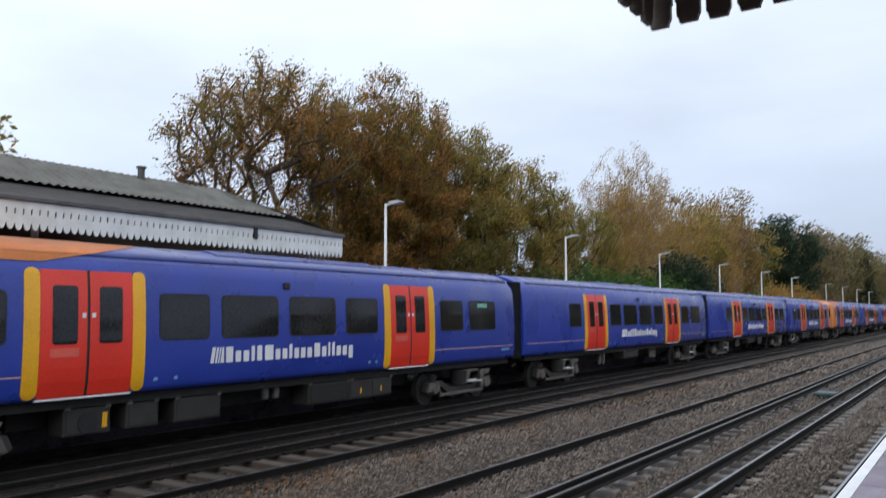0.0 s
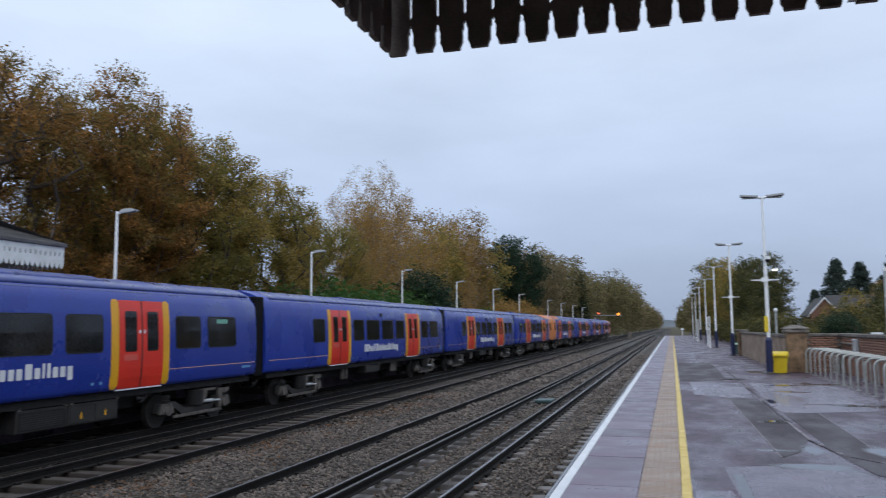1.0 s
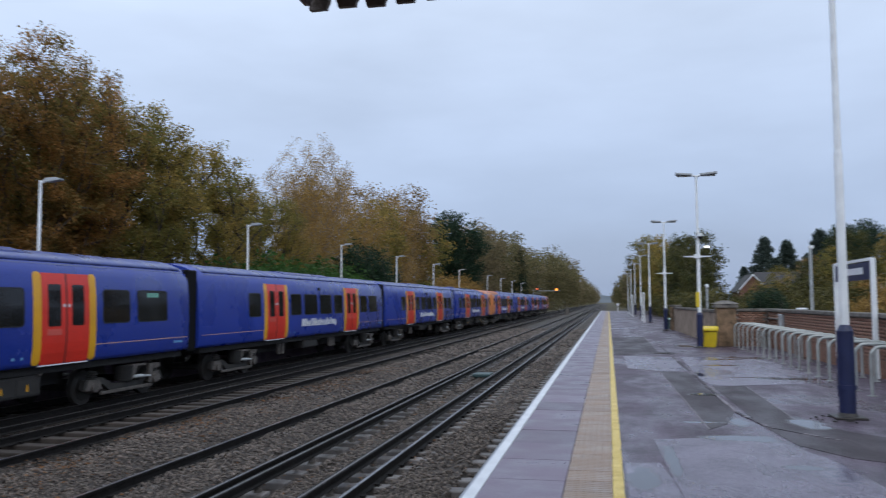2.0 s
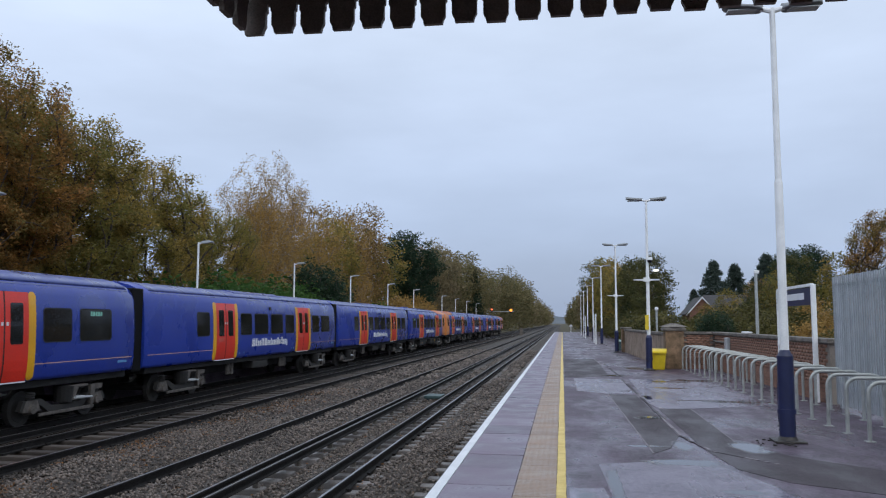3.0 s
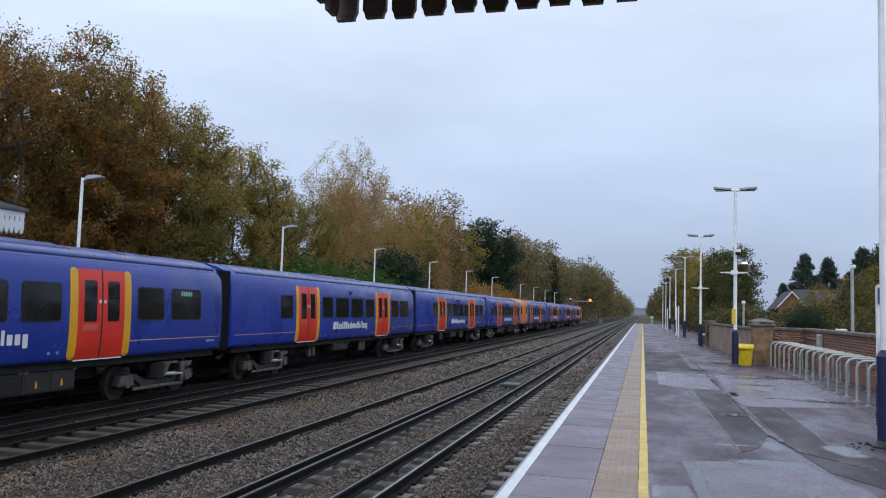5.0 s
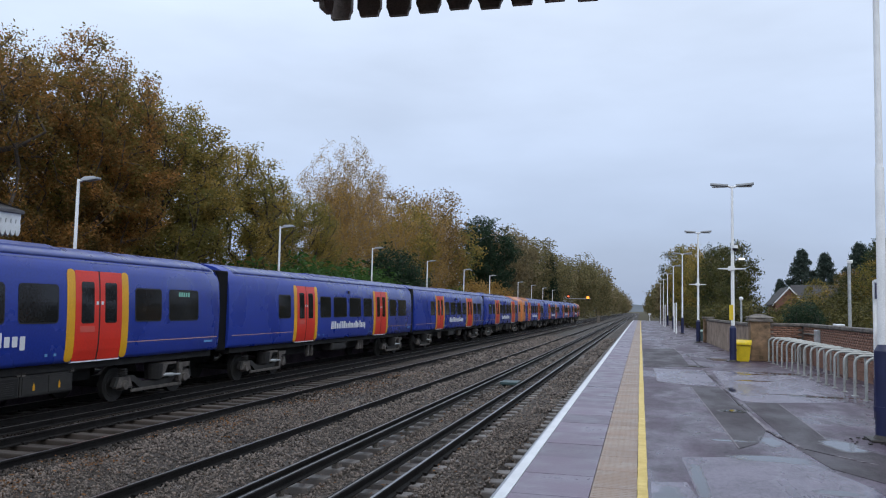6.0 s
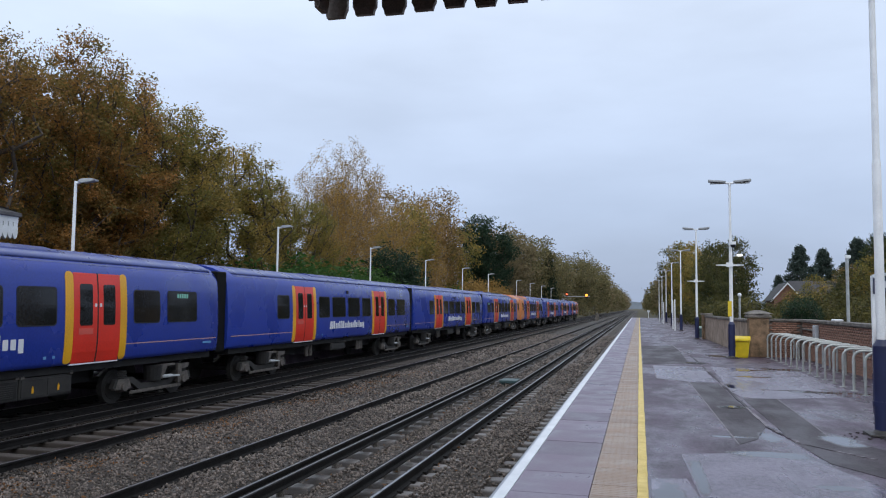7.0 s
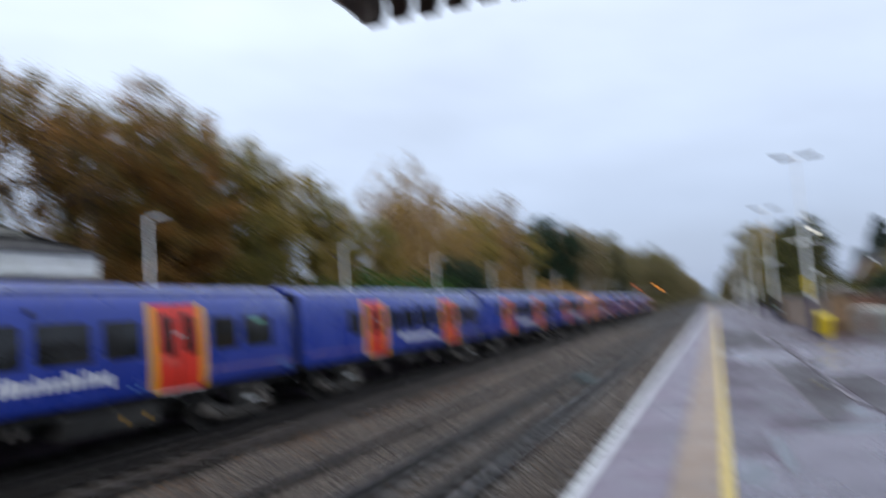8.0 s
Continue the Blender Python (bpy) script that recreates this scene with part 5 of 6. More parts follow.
def signal():
    s = thing("signal", pose(-18.2, 205, -1.0), "cantilever railway signal with one amber and one red lamp lit", "railway signal")
    bm = B()
    cyl(bm, (0, 0, 0), (0, 0, 6.2), 0.14, 0.12, 10)
    part("mast", bm, M["galv"], s)
    bm = B()
    box(bm, 0, 7.0, -0.1, 0.1, 5.3, 5.5)
    part("arm", bm, M["galv"], s)
    for x, z, m_ in ((1.2, 5.95, "redlamp"), (6.2, 5.72, "amber")):
        bm = B()
        box(bm, x - 0.32, x + 0.32, -0.1, 0.15, z - 0.75, z + 0.5, 0.05)
        h = part("signal_head", bm, M["rubber"], s, "black signal head")
        bm = B()
        cyl(bm, (x, -0.16, z), (x, -0.1, z), 0.36 if m_ == "amber" else 0.26, n=16)
        part("signal_lamp", bm, M[m_], h, "glowing signal lamp")
    b = thing("equipment_cabinet", pose(-9.4 + 2.2, 164, BED), "pale grey lineside equipment cabinet", "cabinet")
    bm = B()
    box(bm, -0.35, 0.35, -0.3, 0.3, 0, 1.5, 0.03)
    part("body", bm, M["cap"], b)


def station_sign():
    s = thing("station_sign", pose(6.35, 17.0, 0), "navy station name board with a white bar on white posts", "station sign")
    for y in (0.0, 2.6):
        bm = B()
        box(bm, -0.045, 0.045, y - 0.045, y + 0.045, 0, 2.4, 0.01)
        part("post", bm, M["post"], s, "white square post")
    bm = B()
    box(bm, -0.03, 0.03, 0.05, 2.55, 2.36, 2.42)
    part("top_rail", bm, M["post"], s)
    bm = B()
    box(bm, -0.02, 0.02, 0.06, 2.54, 1.98, 2.34, 0.005)
    p = part("board", bm, M["navy"], s, "navy name board")
    bm = B()
    box(bm, -0.026, -0.02, 0.55, 2.05, 2.1, 2.24)
    part("lettering", bm, M["white"], p, "unreadable white lettering as a bar")


platform_lamps()
signal()
station_sign()


# ---- platform furniture ----
def bike_hoops():
    h = thing("bike_stand", pose(5.35, 28.1, 0), "galvanised steel hoop of a bicycle stand row", "bike stand", "bike stands")
    w, z, r, rc = 0.82, 0.8, 0.028, 0.17
    pts = [(0, 0, 0), (0, 0, z - rc)]
    for i in range(1, 6):
        a = i / 6 * math.pi / 2
        pts.append((rc - rc * math.cos(a), 0, z - rc + rc * math.sin(a)))
    pts.append((rc, 0, z))
    pts += [(w - x, y, q) for x, y, q in pts[::-1]]
    part("hoop", tube(B(), pts, r, 10), M["hoop"], h, "bent steel tube hoop", True)
    for x in (0, w):
        bm = B()
        box(bm, x - 0.06, x + 0.06, -0.06, 0.06, 0, 0.012)
        part("foot_plate", bm, M["hoop"], h)
    for i in range(1, 23):
        copy_thing(h, pose(5.35, 28.1 - 0.83 * i, 0, 0, 0, (i * 37 % 5 - 2) * 0.6))


def grit_bin():
    b = thing("grit_bin", pose(4.5, 27.85, 0), "bright yellow plastic grit bin beside a stone pier", "grit bin")
    bm = B()
    for z0, z1, w0, w1, d0, d1 in ((0, 0.62, 0.27, 0.34, 0.24, 0.31),):
        lo = [bm.verts.new((s * w0, q * d0, z0)) for s, q in ((-1, -1), (1, -1), (1, 1), (-1, 1))]
        hi = [bm.verts.new((s * w1, q * d1, z1)) for s, q in ((-1, -1), (1, -1), (1, 1), (-1, 1))]
        bm.faces.new(lo[::-1])
        bm.faces.new(hi)
        for i in range(4):
            j = (i + 1) % 4
            bm.faces.new((lo[i], lo[j], hi[j], hi[i]))
    bmesh.ops.bevel(bm, geom=bm.edges[:], offset=0.025, segments=2, affect="EDGES")
    part("tub", bm, M["binyel"], b, "tapered yellow tub")
    bm = B()
    prism(bm, [(-0.36, 0.63), (0.36, 0.63), (0.36, 0.7), (0.2, 0.83), (-0.3, 0.74), (-0.36, 0.7)], "x", -0.37, 0.37)
    bmesh.ops.bevel(bm, geom=bm.edges[:], offset=0.02, segments=2, affect="EDGES")
    part("lid", bm, M["binyel"], b, "sloping yellow lid")
    b.scale = (0.76, 0.9, 0.86)
    b.rotation_euler[2] = radians(-9)


def brick_face(parent, origin, along, count_u, courses, singles):
    """Bricks in stretcher bond on a wall face; along is the unit vector of the wall, outward its normal."""
    bm = B()
    box(bm, -0.105, 0.105, -0.012, 0.05, 0, 0.063, 0.003)
    me = bpy.data.meshes.new("brick")
    bm.to_mesh(me)
    bm.free()
    me.materials.append(M["brick"])
    ang = math.degrees(math.atan2(along[1], along[0]))
    rng = random.Random(11)
    V, F = [], []
    cv = np.array([(-.105, -.012, 0), (.105, -.012, 0), (.105, .05, 0), (-.105, .05, 0), (-.105, -.012, .063), (.105, -.012, .063), (.105, .05, .063), (-.105, .05, .063)])
    cf = np.array([(0, 3, 2, 1), (4, 5, 6, 7), (0, 1, 5, 4), (1, 2, 6, 5), (2, 3, 7, 6), (3, 0, 4, 7)])
    k = 0
    for r in range(courses):
        for i in range(count_u):
            u = (i + 0.5 + 0.5 * (r % 2)) * 0.222
            m = pose(origin[0] + along[0] * u, origin[1] + along[1] * u, origin[2] + r * 0.074, 0, 0, ang) @ pose(0, rng.uniform(-0.003, 0.003), 0, 0, 0, rng.uniform(-0.4, 0.4))
            if k < singles:
                ob = new("brick", me)
                ob.parent = parent
                ob.matrix_basis = m
            else:
                a = np.array(m)
                V.append(cv @ a[:3, :3].T + a[:3, 3])
                F.append(cf + 8 * (len(V) - 1))
            k += 1
    if V:
        tagged(link("far_bricks", np_mesh("far_bricks", np.concatenate(V), np.concatenate(F)), M["brick"], parent), kind="stuff")


def walls():
    w = thing("wall_boundary", pose(0, 0, 0), "red brick boundary wall with stone coping behind the bicycle stands", "wall", kind="structure")
    bm = B()
    box(bm, 6.5, 6.75, 16.6, 28.75, -0.2, 1.2)
    box(bm, 5.4, 6.5, 28.5, 28.75, -0.2, 1.2)
    part("core", bm, M["mortar"], w, "mortar bed of the wall")
    for a, b_, c, d in ((6.42, 6.83, 16.5, 28.85), (5.42, 6.42, 28.42, 28.83)):
        n = max(1, int(max(b_ - a, d - c) / 0.9))
        for i in range(n):
            bm = B()
            if d - c > b_ - a:
                s = (d - c) / n
                box(bm, a, b_, c + i * s + 0.004, c + (i + 1) * s - 0.004, 1.2, 1.29, 0.015)
            else:
                s = (b_ - a) / n
                box(bm, a + i * s + 0.004, a + (i + 1) * s - 0.004, c, d, 1.2, 1.29, 0.015)
            part("coping_stone", bm, M["cap"], w, "weathered coping stone")
    brick_face(w, (6.49, 28.4, 0.0), (0, -1), 52, 16, 300)
    brick_face(w, (5.45, 28.49, 0.0), (1, 0), 4, 16, 0)
    # cable box and pipe on the wall
    b = thing("meter_box", pose(6.36, 26.0, 0.72), "pale grey electrical box on the brick wall", "electrical box")
    bm = B()
    box(bm, 0, 0.12, -0.2, 0.2, 0, 0.42, 0.03)
    part("case", bm, M["lens"], b)
    bm = B()
    cyl(bm, (0.08, 0.2, 0.25), (0.08, 2.3, 0.25), 0.03, n=8)
    part("pipe", bm, M["cap"], b)
    # rendered stone wall beyond the pier
    s = thing("wall_rendered", pose(0, 0, 0), "low rendered stone wall with rounded coping along the platform", "wall", kind="structure")
    bm = B()
    prism(bm, [(4.85, 29.0), (5.1, 29.0), (4.9, 44.0), (4.62, 44.0)], "z", -0.2, 1.14)
    part("wall_body", bm, M["render"], s, "rough stained render")
    n = 16
    for i in range(n):
        f0, f1 = i / n + 0.002, (i + 1) / n - 0.002
        bm = B()
        prism(bm, [(4.80 - 0.23 * f0, 29 + 15 * f0), (5.15 - 0.22 * f0, 29 + 15 * f0), (5.15 - 0.22 * f1, 29 + 15 * f1), (4.80 - 0.23 * f1, 29 + 15 * f1)], "z", 1.14, 1.25)
        bmesh.ops.bevel(bm, geom=[e for e in bm.edges if e.calc_length() > 0.3], offset=0.03, segments=2, affect="EDGES")
        part("coping_stone", bm, M["cap"], s)
    p = thing("gate_pier", pose(5.12, 28.55, 0), "square stone pier with a moulded weathered cap", "gate pier")
    bm = B()
    box(bm, -0.31, 0.31, -0.31, 0.31, 0, 1.32, 0.02)
    part("shaft", bm, M["stone"], p, "worn stone shaft")
    bm = B()
    box(bm, -0.39, 0.39, -0.38, 0.38, 1.32, 1.41, 0.02)
    box(bm, -0.34, 0.34, -0.33, 0.33, 1.41, 1.47, 0.02)
    cyl(bm, (0, 0, 1.46), (0, 0, 1.58), 0.5, 0.12, 4)
    part("cap", bm, M["cap"], p, "mossy moulded cap")
    p2 = thing("gate_pier", pose(4.72, 44.3, 0), "square stone pier at the end of a low wall", "gate pier")
    bm = B()
    box(bm, -0.25, 0.25, -0.25, 0.25, 0, 1.25, 0.02)
    part("shaft", bm, M["stone"], p2)
    bm = B()
    box(bm, -0.3, 0.3, -0.3, 0.3, 1.25, 1.36, 0.03)
    part("cap", bm, M["cap"], p2)


def palisade():
    f = thing("palisade_fence", pose(6.4, 15.95, 0), "galvanised steel palisade fence with upright pales", "fence", kind="structure")
    bm = B()
    prism(bm, [(-.034, 0), (-.02, .012), (-.01, .004), (.01, .004), (.02, .012), (.034, 0), (.034, .003), (.021, .016), (.009, .008), (-.009, .008), (-.021, .016), (-.034, .003)], "z", 0.08, 2.48)
    me = bpy.data.meshes.new("pale")
    bmesh.ops.recalc_face_normals(bm, faces=bm.faces)
    bm.to_mesh(me)
    bm.free()
    me.materials.append(M["fence"])
    for i in range(80):
        ob = new("pale", me)
        ob.parent = f
        ob.matrix_basis = pose(-0.02, -0.05 - i * 0.105, 0.006 * math.sin(i * 2.3), 0, 0, -90)
    for z in (0.45, 2.33):
        bm = B()
        box(bm, 0.0, 0.05, -8.6, 0, z - 0.025, z + 0.025)
        part("rail", bm, M["fence"], f)
    for y in (0, -2.75, -5.5, -8.3):
        bm = B()
        box(bm, 0.05, 0.12, y - 0.05, y + 0.05, 0, 2.4)
        part("post", bm, M["fence"], f)


def small_things():
    b = thing("storage_box", pose(4.75, 46.5, 0), "dark storage box with a pale green lid by the wall", "storage box")
    bm = B()
    box(bm, -0.35, 0.35, -0.3, 0.3, 0, 0.5, 0.02)
    part("body", bm, M["teal"], b)
    bm = B()
    box(bm, -0.42, 0.42, -0.36, 0.36, 0.5, 0.6, 0.03)
    part("lid", bm, M["mint"], b, "pale green lid")
    b = thing("end_sign", pose(2.6, 126, 0), "small white sign on a short post at the platform end", "sign")
    bm = B()
    cyl(bm, (0, 0, 0), (0, 0, 1.1), 0.04, n=8)
    part("post", bm, M["post"], b)
    bm = B()
    box(bm, -0.22, 0.22, -0.02, 0.02, 0.95, 1.25)
    part("panel", bm, M["white"], b)
    b = thing("wall_light", pose(6.62, 24.2, 1.29), "low white light fitting on the wall coping", "light fitting")
    bm = B()
    box(bm, -0.12, 0.12, -0.2, 0.2, 0, 0.06, 0.025)
    part("cover", bm, M["white"], b)
    b = thing("rubble", pose(4.02, 11.15, 0.006), "dark rubble and scrap lying at a lamp post's foot", "rubble")
    bm = B()
    rr = random.Random(3)
    for i in range(26):
        a, r, k = rr.uniform(0, 6.28), rr.uniform(0.14, 0.34), rr.uniform(0.008, 0.03)
        q = [(r * math.cos(a) + k * rr.uniform(0.6, 1.3) * math.cos(c), r * math.sin(a) + k * rr.uniform(0.6, 1.3) * math.sin(c)) for c in (0.2, 1.4, 2.6, 3.8, 5.1)]
        prism(bm, q, "z", -0.008, k * 0.45)
    part("scraps", bm, M["iron"], b)


small_things()
bike_hoops()
grit_bin()
walls()
palisade()


# ---- trees, hedges and the house behind ----
def skeleton_tree(seed, height, crown, z0, tips, lean=0.0, trunk_to=0.6, stiff=0.4):
    """Nodes and parents of a branching tree: crown is a function giving random points in the crown."""
    rng = np.random.default_rng(seed)
    nodes, par = [np.zeros(3)], [-1]
    steps = max(4, int(height * trunk_to / 0.7))
    for i in range(1, steps + 1):
        f = i / steps
        nodes.append(np.array([lean * f * f + rng.normal(0, 0.06), rng.normal(0, 0.06), f * height * trunk_to]))
        par.append(len(nodes) - 2)
    targets = crown(rng, tips)
    order = np.argsort(np.linalg.norm(targets - np.array([0, 0, height * trunk_to * 0.8]), axis=1))
    ends = []
    for t in targets[order]:
        arr = np.array(nodes)
        v = t - arr
        gap = np.linalg.norm(v, axis=1) + 1e-6
        out = t - np.array([0, 0, z0 * 0.8])
        d = gap * (1 + (0.9 if stiff > 0 else 0.0) * (1 - v @ out / gap / np.linalg.norm(out))) + stiff * np.maximum(0, arr[:, 2] - t[2] + 0.3) * 2 + 3.0 * (arr[:, 2] < z0 * 0.7)
        k = int(np.argmin(d))
        p = nodes[k]
        L = np.linalg.norm(t - p)
        n = max(1, int(L / 0.7))
        for i in range(1, n + 1):
            f = i / n
            q = p + (t - p) * f + np.array([0, 0, 0.07 * L * math.sin(f * math.pi)]) * (0.6 if stiff > 0 else -0.5) + rng.normal(0, 0.05 * min(L, 1.5), 3) * (f < 1)
            nodes.append(q)
            par.append(k if i == 1 else len(nodes) - 2)
        ends.append(len(nodes) - 1)
    return np.array(nodes), np.array(par), np.array(ends), rng


def tree_meshes(name, seed, height, crown, z0, tips, leaves, leaf, spread, bark, leafmat, lean=0.0, trunk_to=0.6, twig=0.014, stiff=0.4, aspect=0.6, droop=0.0):
    nodes, par, ends, rng = skeleton_tree(seed, height, crown, z0, tips, lean, trunk_to, stiff)
    n = len(nodes)
    area = np.zeros(n)
    area[ends] = twig ** 2.3
    for i in range(n - 1, 0, -1):
        area[i] = max(area[i], twig ** 2.3 * 0.6)
        area[par[i]] += area[i] * 0.93
    rad = area ** (1 / 2.3)
    rad[:2] = rad[1] * np.array([1.5, 1.12])
    child = np.arange(1, n)
    p, q = nodes[par[1:]], nodes[child]
    r0, r1 = np.minimum(rad[par[1:]], rad[child] * 1.35), rad[child]
    d = q - p
    d /= np.linalg.norm(d, axis=1, keepdims=True) + 1e-9
    up = np.where(abs(d[:, 2:3]) > 0.9, np.array([[1.0, 0, 0]]), np.array([[0, 0, 1.0]]))
    u = np.cross(d, up)
    u /= np.linalg.norm(u, axis=1, keepdims=True)
    w = np.cross(d, u)
    S = 4
    a = np.arange(S) / S * 2 * np.pi
    ring = np.cos(a)[None, :, None] * u[:, None] + np.sin(a)[None, :, None] * w[:, None]
    v = np.concatenate([p[:, None] + ring * r0[:, None, None], q[:, None] + ring * r1[:, None, None]], 1)
    i = np.arange(S)
    f = np.stack([i, (i + 1) % S, (i + 1) % S + S, i + S], 1)
    F = (f[None] + (np.arange(len(p)) * 2 * S)[:, None, None]).reshape(-1, 4)
    trunk = np_mesh(name + "_trunk", v.reshape(-1, 3), F)
    trunk.materials.append(bark)
    # leaves round the twig ends and along the last stretch of each twig
    k = np.repeat(ends, leaves)
    back = rng.uniform(0, 1, len(k)) ** 1.5
    c = nodes[k] * (1 - back[:, None]) + nodes[par[k]] * back[:, None]
    c = c + rng.normal(0, 1, (len(k), 3)).clip(-1.7, 1.7) * np.array([spread, spread, spread * 0.75])
    c[:, 2] -= droop * rng.uniform(0, 1, len(k)) ** 1.5
    e1 = rng.normal(0, 1, (len(k), 3))
    e1[:, 2] *= 0.7
    e1 /= np.linalg.norm(e1, axis=1, keepdims=True)
    e2 = np.cross(e1, rng.normal(0, 1, (len(k), 3)))
    e2 /= np.linalg.norm(e2, axis=1, keepdims=True)
    s = leaf * rng.uniform(0.55, 1.3, (len(k), 1))
    lv = np.stack([c - e1 * s, c + e2 * s * aspect * 0.8 - e1 * s * 0.1, c + e1 * s, c - e2 * s * aspect * 0.8 + e1 * s * 0.1], 1)
    lf = np.arange(len(k) * 4).reshape(-1, 4)
    crown_me = np_mesh(name + "_crown", lv.reshape(-1, 3), lf)
    crown_me.materials.append(leafmat)
    return trunk, crown_me


def ball_crown(rx, ry, z0, z1, power=0.45, lumps=5):
    """Points in an uneven, lumpy rounded crown, crowded towards its outside."""
    def f(rng, n):
        cz, rz = (z0 + z1) / 2, (z1 - z0) / 2
        lump = rng.normal(0, 1, (lumps, 3))
        lump /= np.linalg.norm(lump, axis=1, keepdims=True)
        d = rng.normal(0, 1, (n, 3))
        d /= np.linalg.norm(d, axis=1, keepdims=True)
        far = 0.8 + 0.2 * np.max(d @ lump.T, axis=1).clip(0, 1) + rng.normal(0, 0.05, n).clip(-0.12, 0.035)
        r = rng.uniform(0.06, 1, n) ** power * far
        p = d * r[:, None] * np.array([rx, ry, rz])
        p[:, :2] *= np.where(p[:, 2:3] < 0, 0.92, 1.0)
        return p + np.array([0, 0, cz])
    return f


def open_crown(rx, ry, z0, z1):
    """Points in the upper and outer shell of a crown, leaving the lower middle to bare limbs."""
    dome = ball_crown(rx, ry, z0, z1, 0.3, 7)

    def f(rng, n):
        p = dome(rng, n * 2)
        mid = (z0 + z1) / 2
        keep = (p[:, 2] > mid) | (rng.uniform(0, 1, len(p)) < 0.22)
        return p[keep][:n]
    return f


def cone_crown(r, z0, z1, whorls=17):
    """Points along drooping whorls of boughs, each ring narrower than the one below."""
    def f(rng, n):
        k = np.floor(rng.uniform(0, 1, n) ** 1.0 * whorls)
        h = (k + rng.normal(0, 0.3, n)) / whorls
        a = np.floor(rng.uniform(0, 1, n) * 8) * 0.785 + k * 0.5 + rng.normal(0, 0.25, n)
        out = rng.uniform(0.15, 1.0, n) ** 0.7
        rr = r * (1 - h * 0.985).clip(0.02) ** 1.2 * out
        return np.stack([rr * np.cos(a), rr * np.sin(a), z0 + (z1 - z0) * h - 0.3 * rr], 1)
    return f


def tree(name, at, meshes, label, category, group="", turn=0.0, scale=(1, 1, 1)):
    t = thing(name, pose(*at, 0, 0, turn), label, category, group)
    t.scale = scale
    for nm, me in zip(("trunk", "crown"), meshes):
        ob = new(nm, me)
        ob.parent = t
    return t


def plant():
    gz = -1.0
    mixed = tree_meshes("mixed_a", 33, 16, ball_crown(4.4, 4.6, 1.5, 16, 0.55, 7), 1.5, 200, 50, 0.155, 0.5, M["bark"], M["mixleaf"], trunk_to=0.6, twig=0.016)
    darkmix = tree_meshes("mixed_c", 35, 14, ball_crown(4.2, 4.4, 0.3, 14, 0.42, 8), 0.3, 190, 50, 0.17, 0.41, M["bark"], M["darkolive"], trunk_to=0.6, twig=0.016)
    mixed2 = tree_meshes("mixed_b", 34, 14, ball_crown(4.0, 4.2, 1.0, 14, 0.45, 8), 1.0, 170, 42, 0.175, 0.43, M["bark"], M["oakgreen"], trunk_to=0.6, twig=0.016)
    # the big oaks behind the opposite canopy
    bare = tree_meshes("oak_a", 21, 15, open_crown(4.7, 5.4, 2.8, 15.2), 2.8, 520, 74, 0.078, 0.3, M["bark"], M["oakleaf"], trunk_to=0.3, twig=0.026)
    tree("oak_tree", (-26.5, 25.1, gz), bare, "half-bare oak with thin brown autumn leaves", "tree", "oaks")
    dense = tree_meshes("oak_b", 22, 16, ball_crown(5.7, 5.6, 1.0, 16.0, 0.4, 16), 1.0, 800, 165, 0.082, 0.31, M["bark"], M["oakleaf"], trunk_to=0.4, twig=0.022)
    tree("oak_tree", (-26.0, 32.3, gz), dense, "tall spreading oak with dense rusty brown leaves", "tree", "oaks", 0, (0.96, 0.96, 1.0))
    olive = tree_meshes("oak_c", 23, 15.5, ball_crown(5.2, 5.9, 0.5, 15.0, 0.4, 16), 0.5, 740, 155, 0.082, 0.31, M["bark"], M["oakgreen"], trunk_to=0.4, twig=0.022)
    tree("oak_tree", (-25.4, 37.4, gz), olive, "broad oak with olive and brown leaves", "tree", "oaks")
    small = tree_meshes("oak_d", 24, 13, ball_crown(4.4, 5.0, 1.0, 13.7, 0.42, 9), 1.0, 440, 120, 0.084, 0.31, M["bark"], M["oakgreen"], trunk_to=0.3, twig=0.026)
    tree("oak_tree", (-24.8, 46.3, gz), small, "smaller open oak with olive leaves", "tree", "oaks")
    tree("oak_tree", (-25, 56.0, gz), small, "smaller open oak with olive leaves", "tree", "oaks", 140, (0.85, 0.85, 0.86))
    tree("oak_tree", (-28.5, 11.4, gz), mixed2, "brown oak rising behind the canopy roof", "tree", "oaks", 70, (0.9, 0.9, 0.75))
    tree("oak_tree", (-31.5, 38.0, gz), mixed2, "olive oak filling the gap behind the nearer oaks", "tree", "oaks", 20, (0.9, 0.9, 0.8))
    tree("oak_tree", (-33, 41.5, gz), mixed2, "olive oak standing behind the nearer oaks", "tree", "oaks", 200, (1.1, 1.1, 0.95))
    tree("oak_tree", (-33, 48, gz), mixed2, "brown oak standing behind the nearer oaks", "tree", "oaks", 250, (1.1, 1.1, 0.86))
    # silver birches
    birch = tree_meshes("birch_a", 31, 17, ball_crown(3.6, 3.8, 2.5, 17.3, 0.5, 8), 2.5, 420, 46, 0.07, 0.24, M["birchbark"], M["birchleaf"], trunk_to=0.75, twig=0.012, droop=0.5)
    birch2 = tree_meshes("birch_b", 32, 15, ball_crown(3.4, 3.6, 2.0, 15.2, 0.6, 6), 2.0, 230, 42, 0.1, 0.33, M["birchbark"], M["birchleaf"], trunk_to=0.7, twig=0.012, droop=0.5)
    B_ = "birch with thin amber autumn leaves and pale stems"
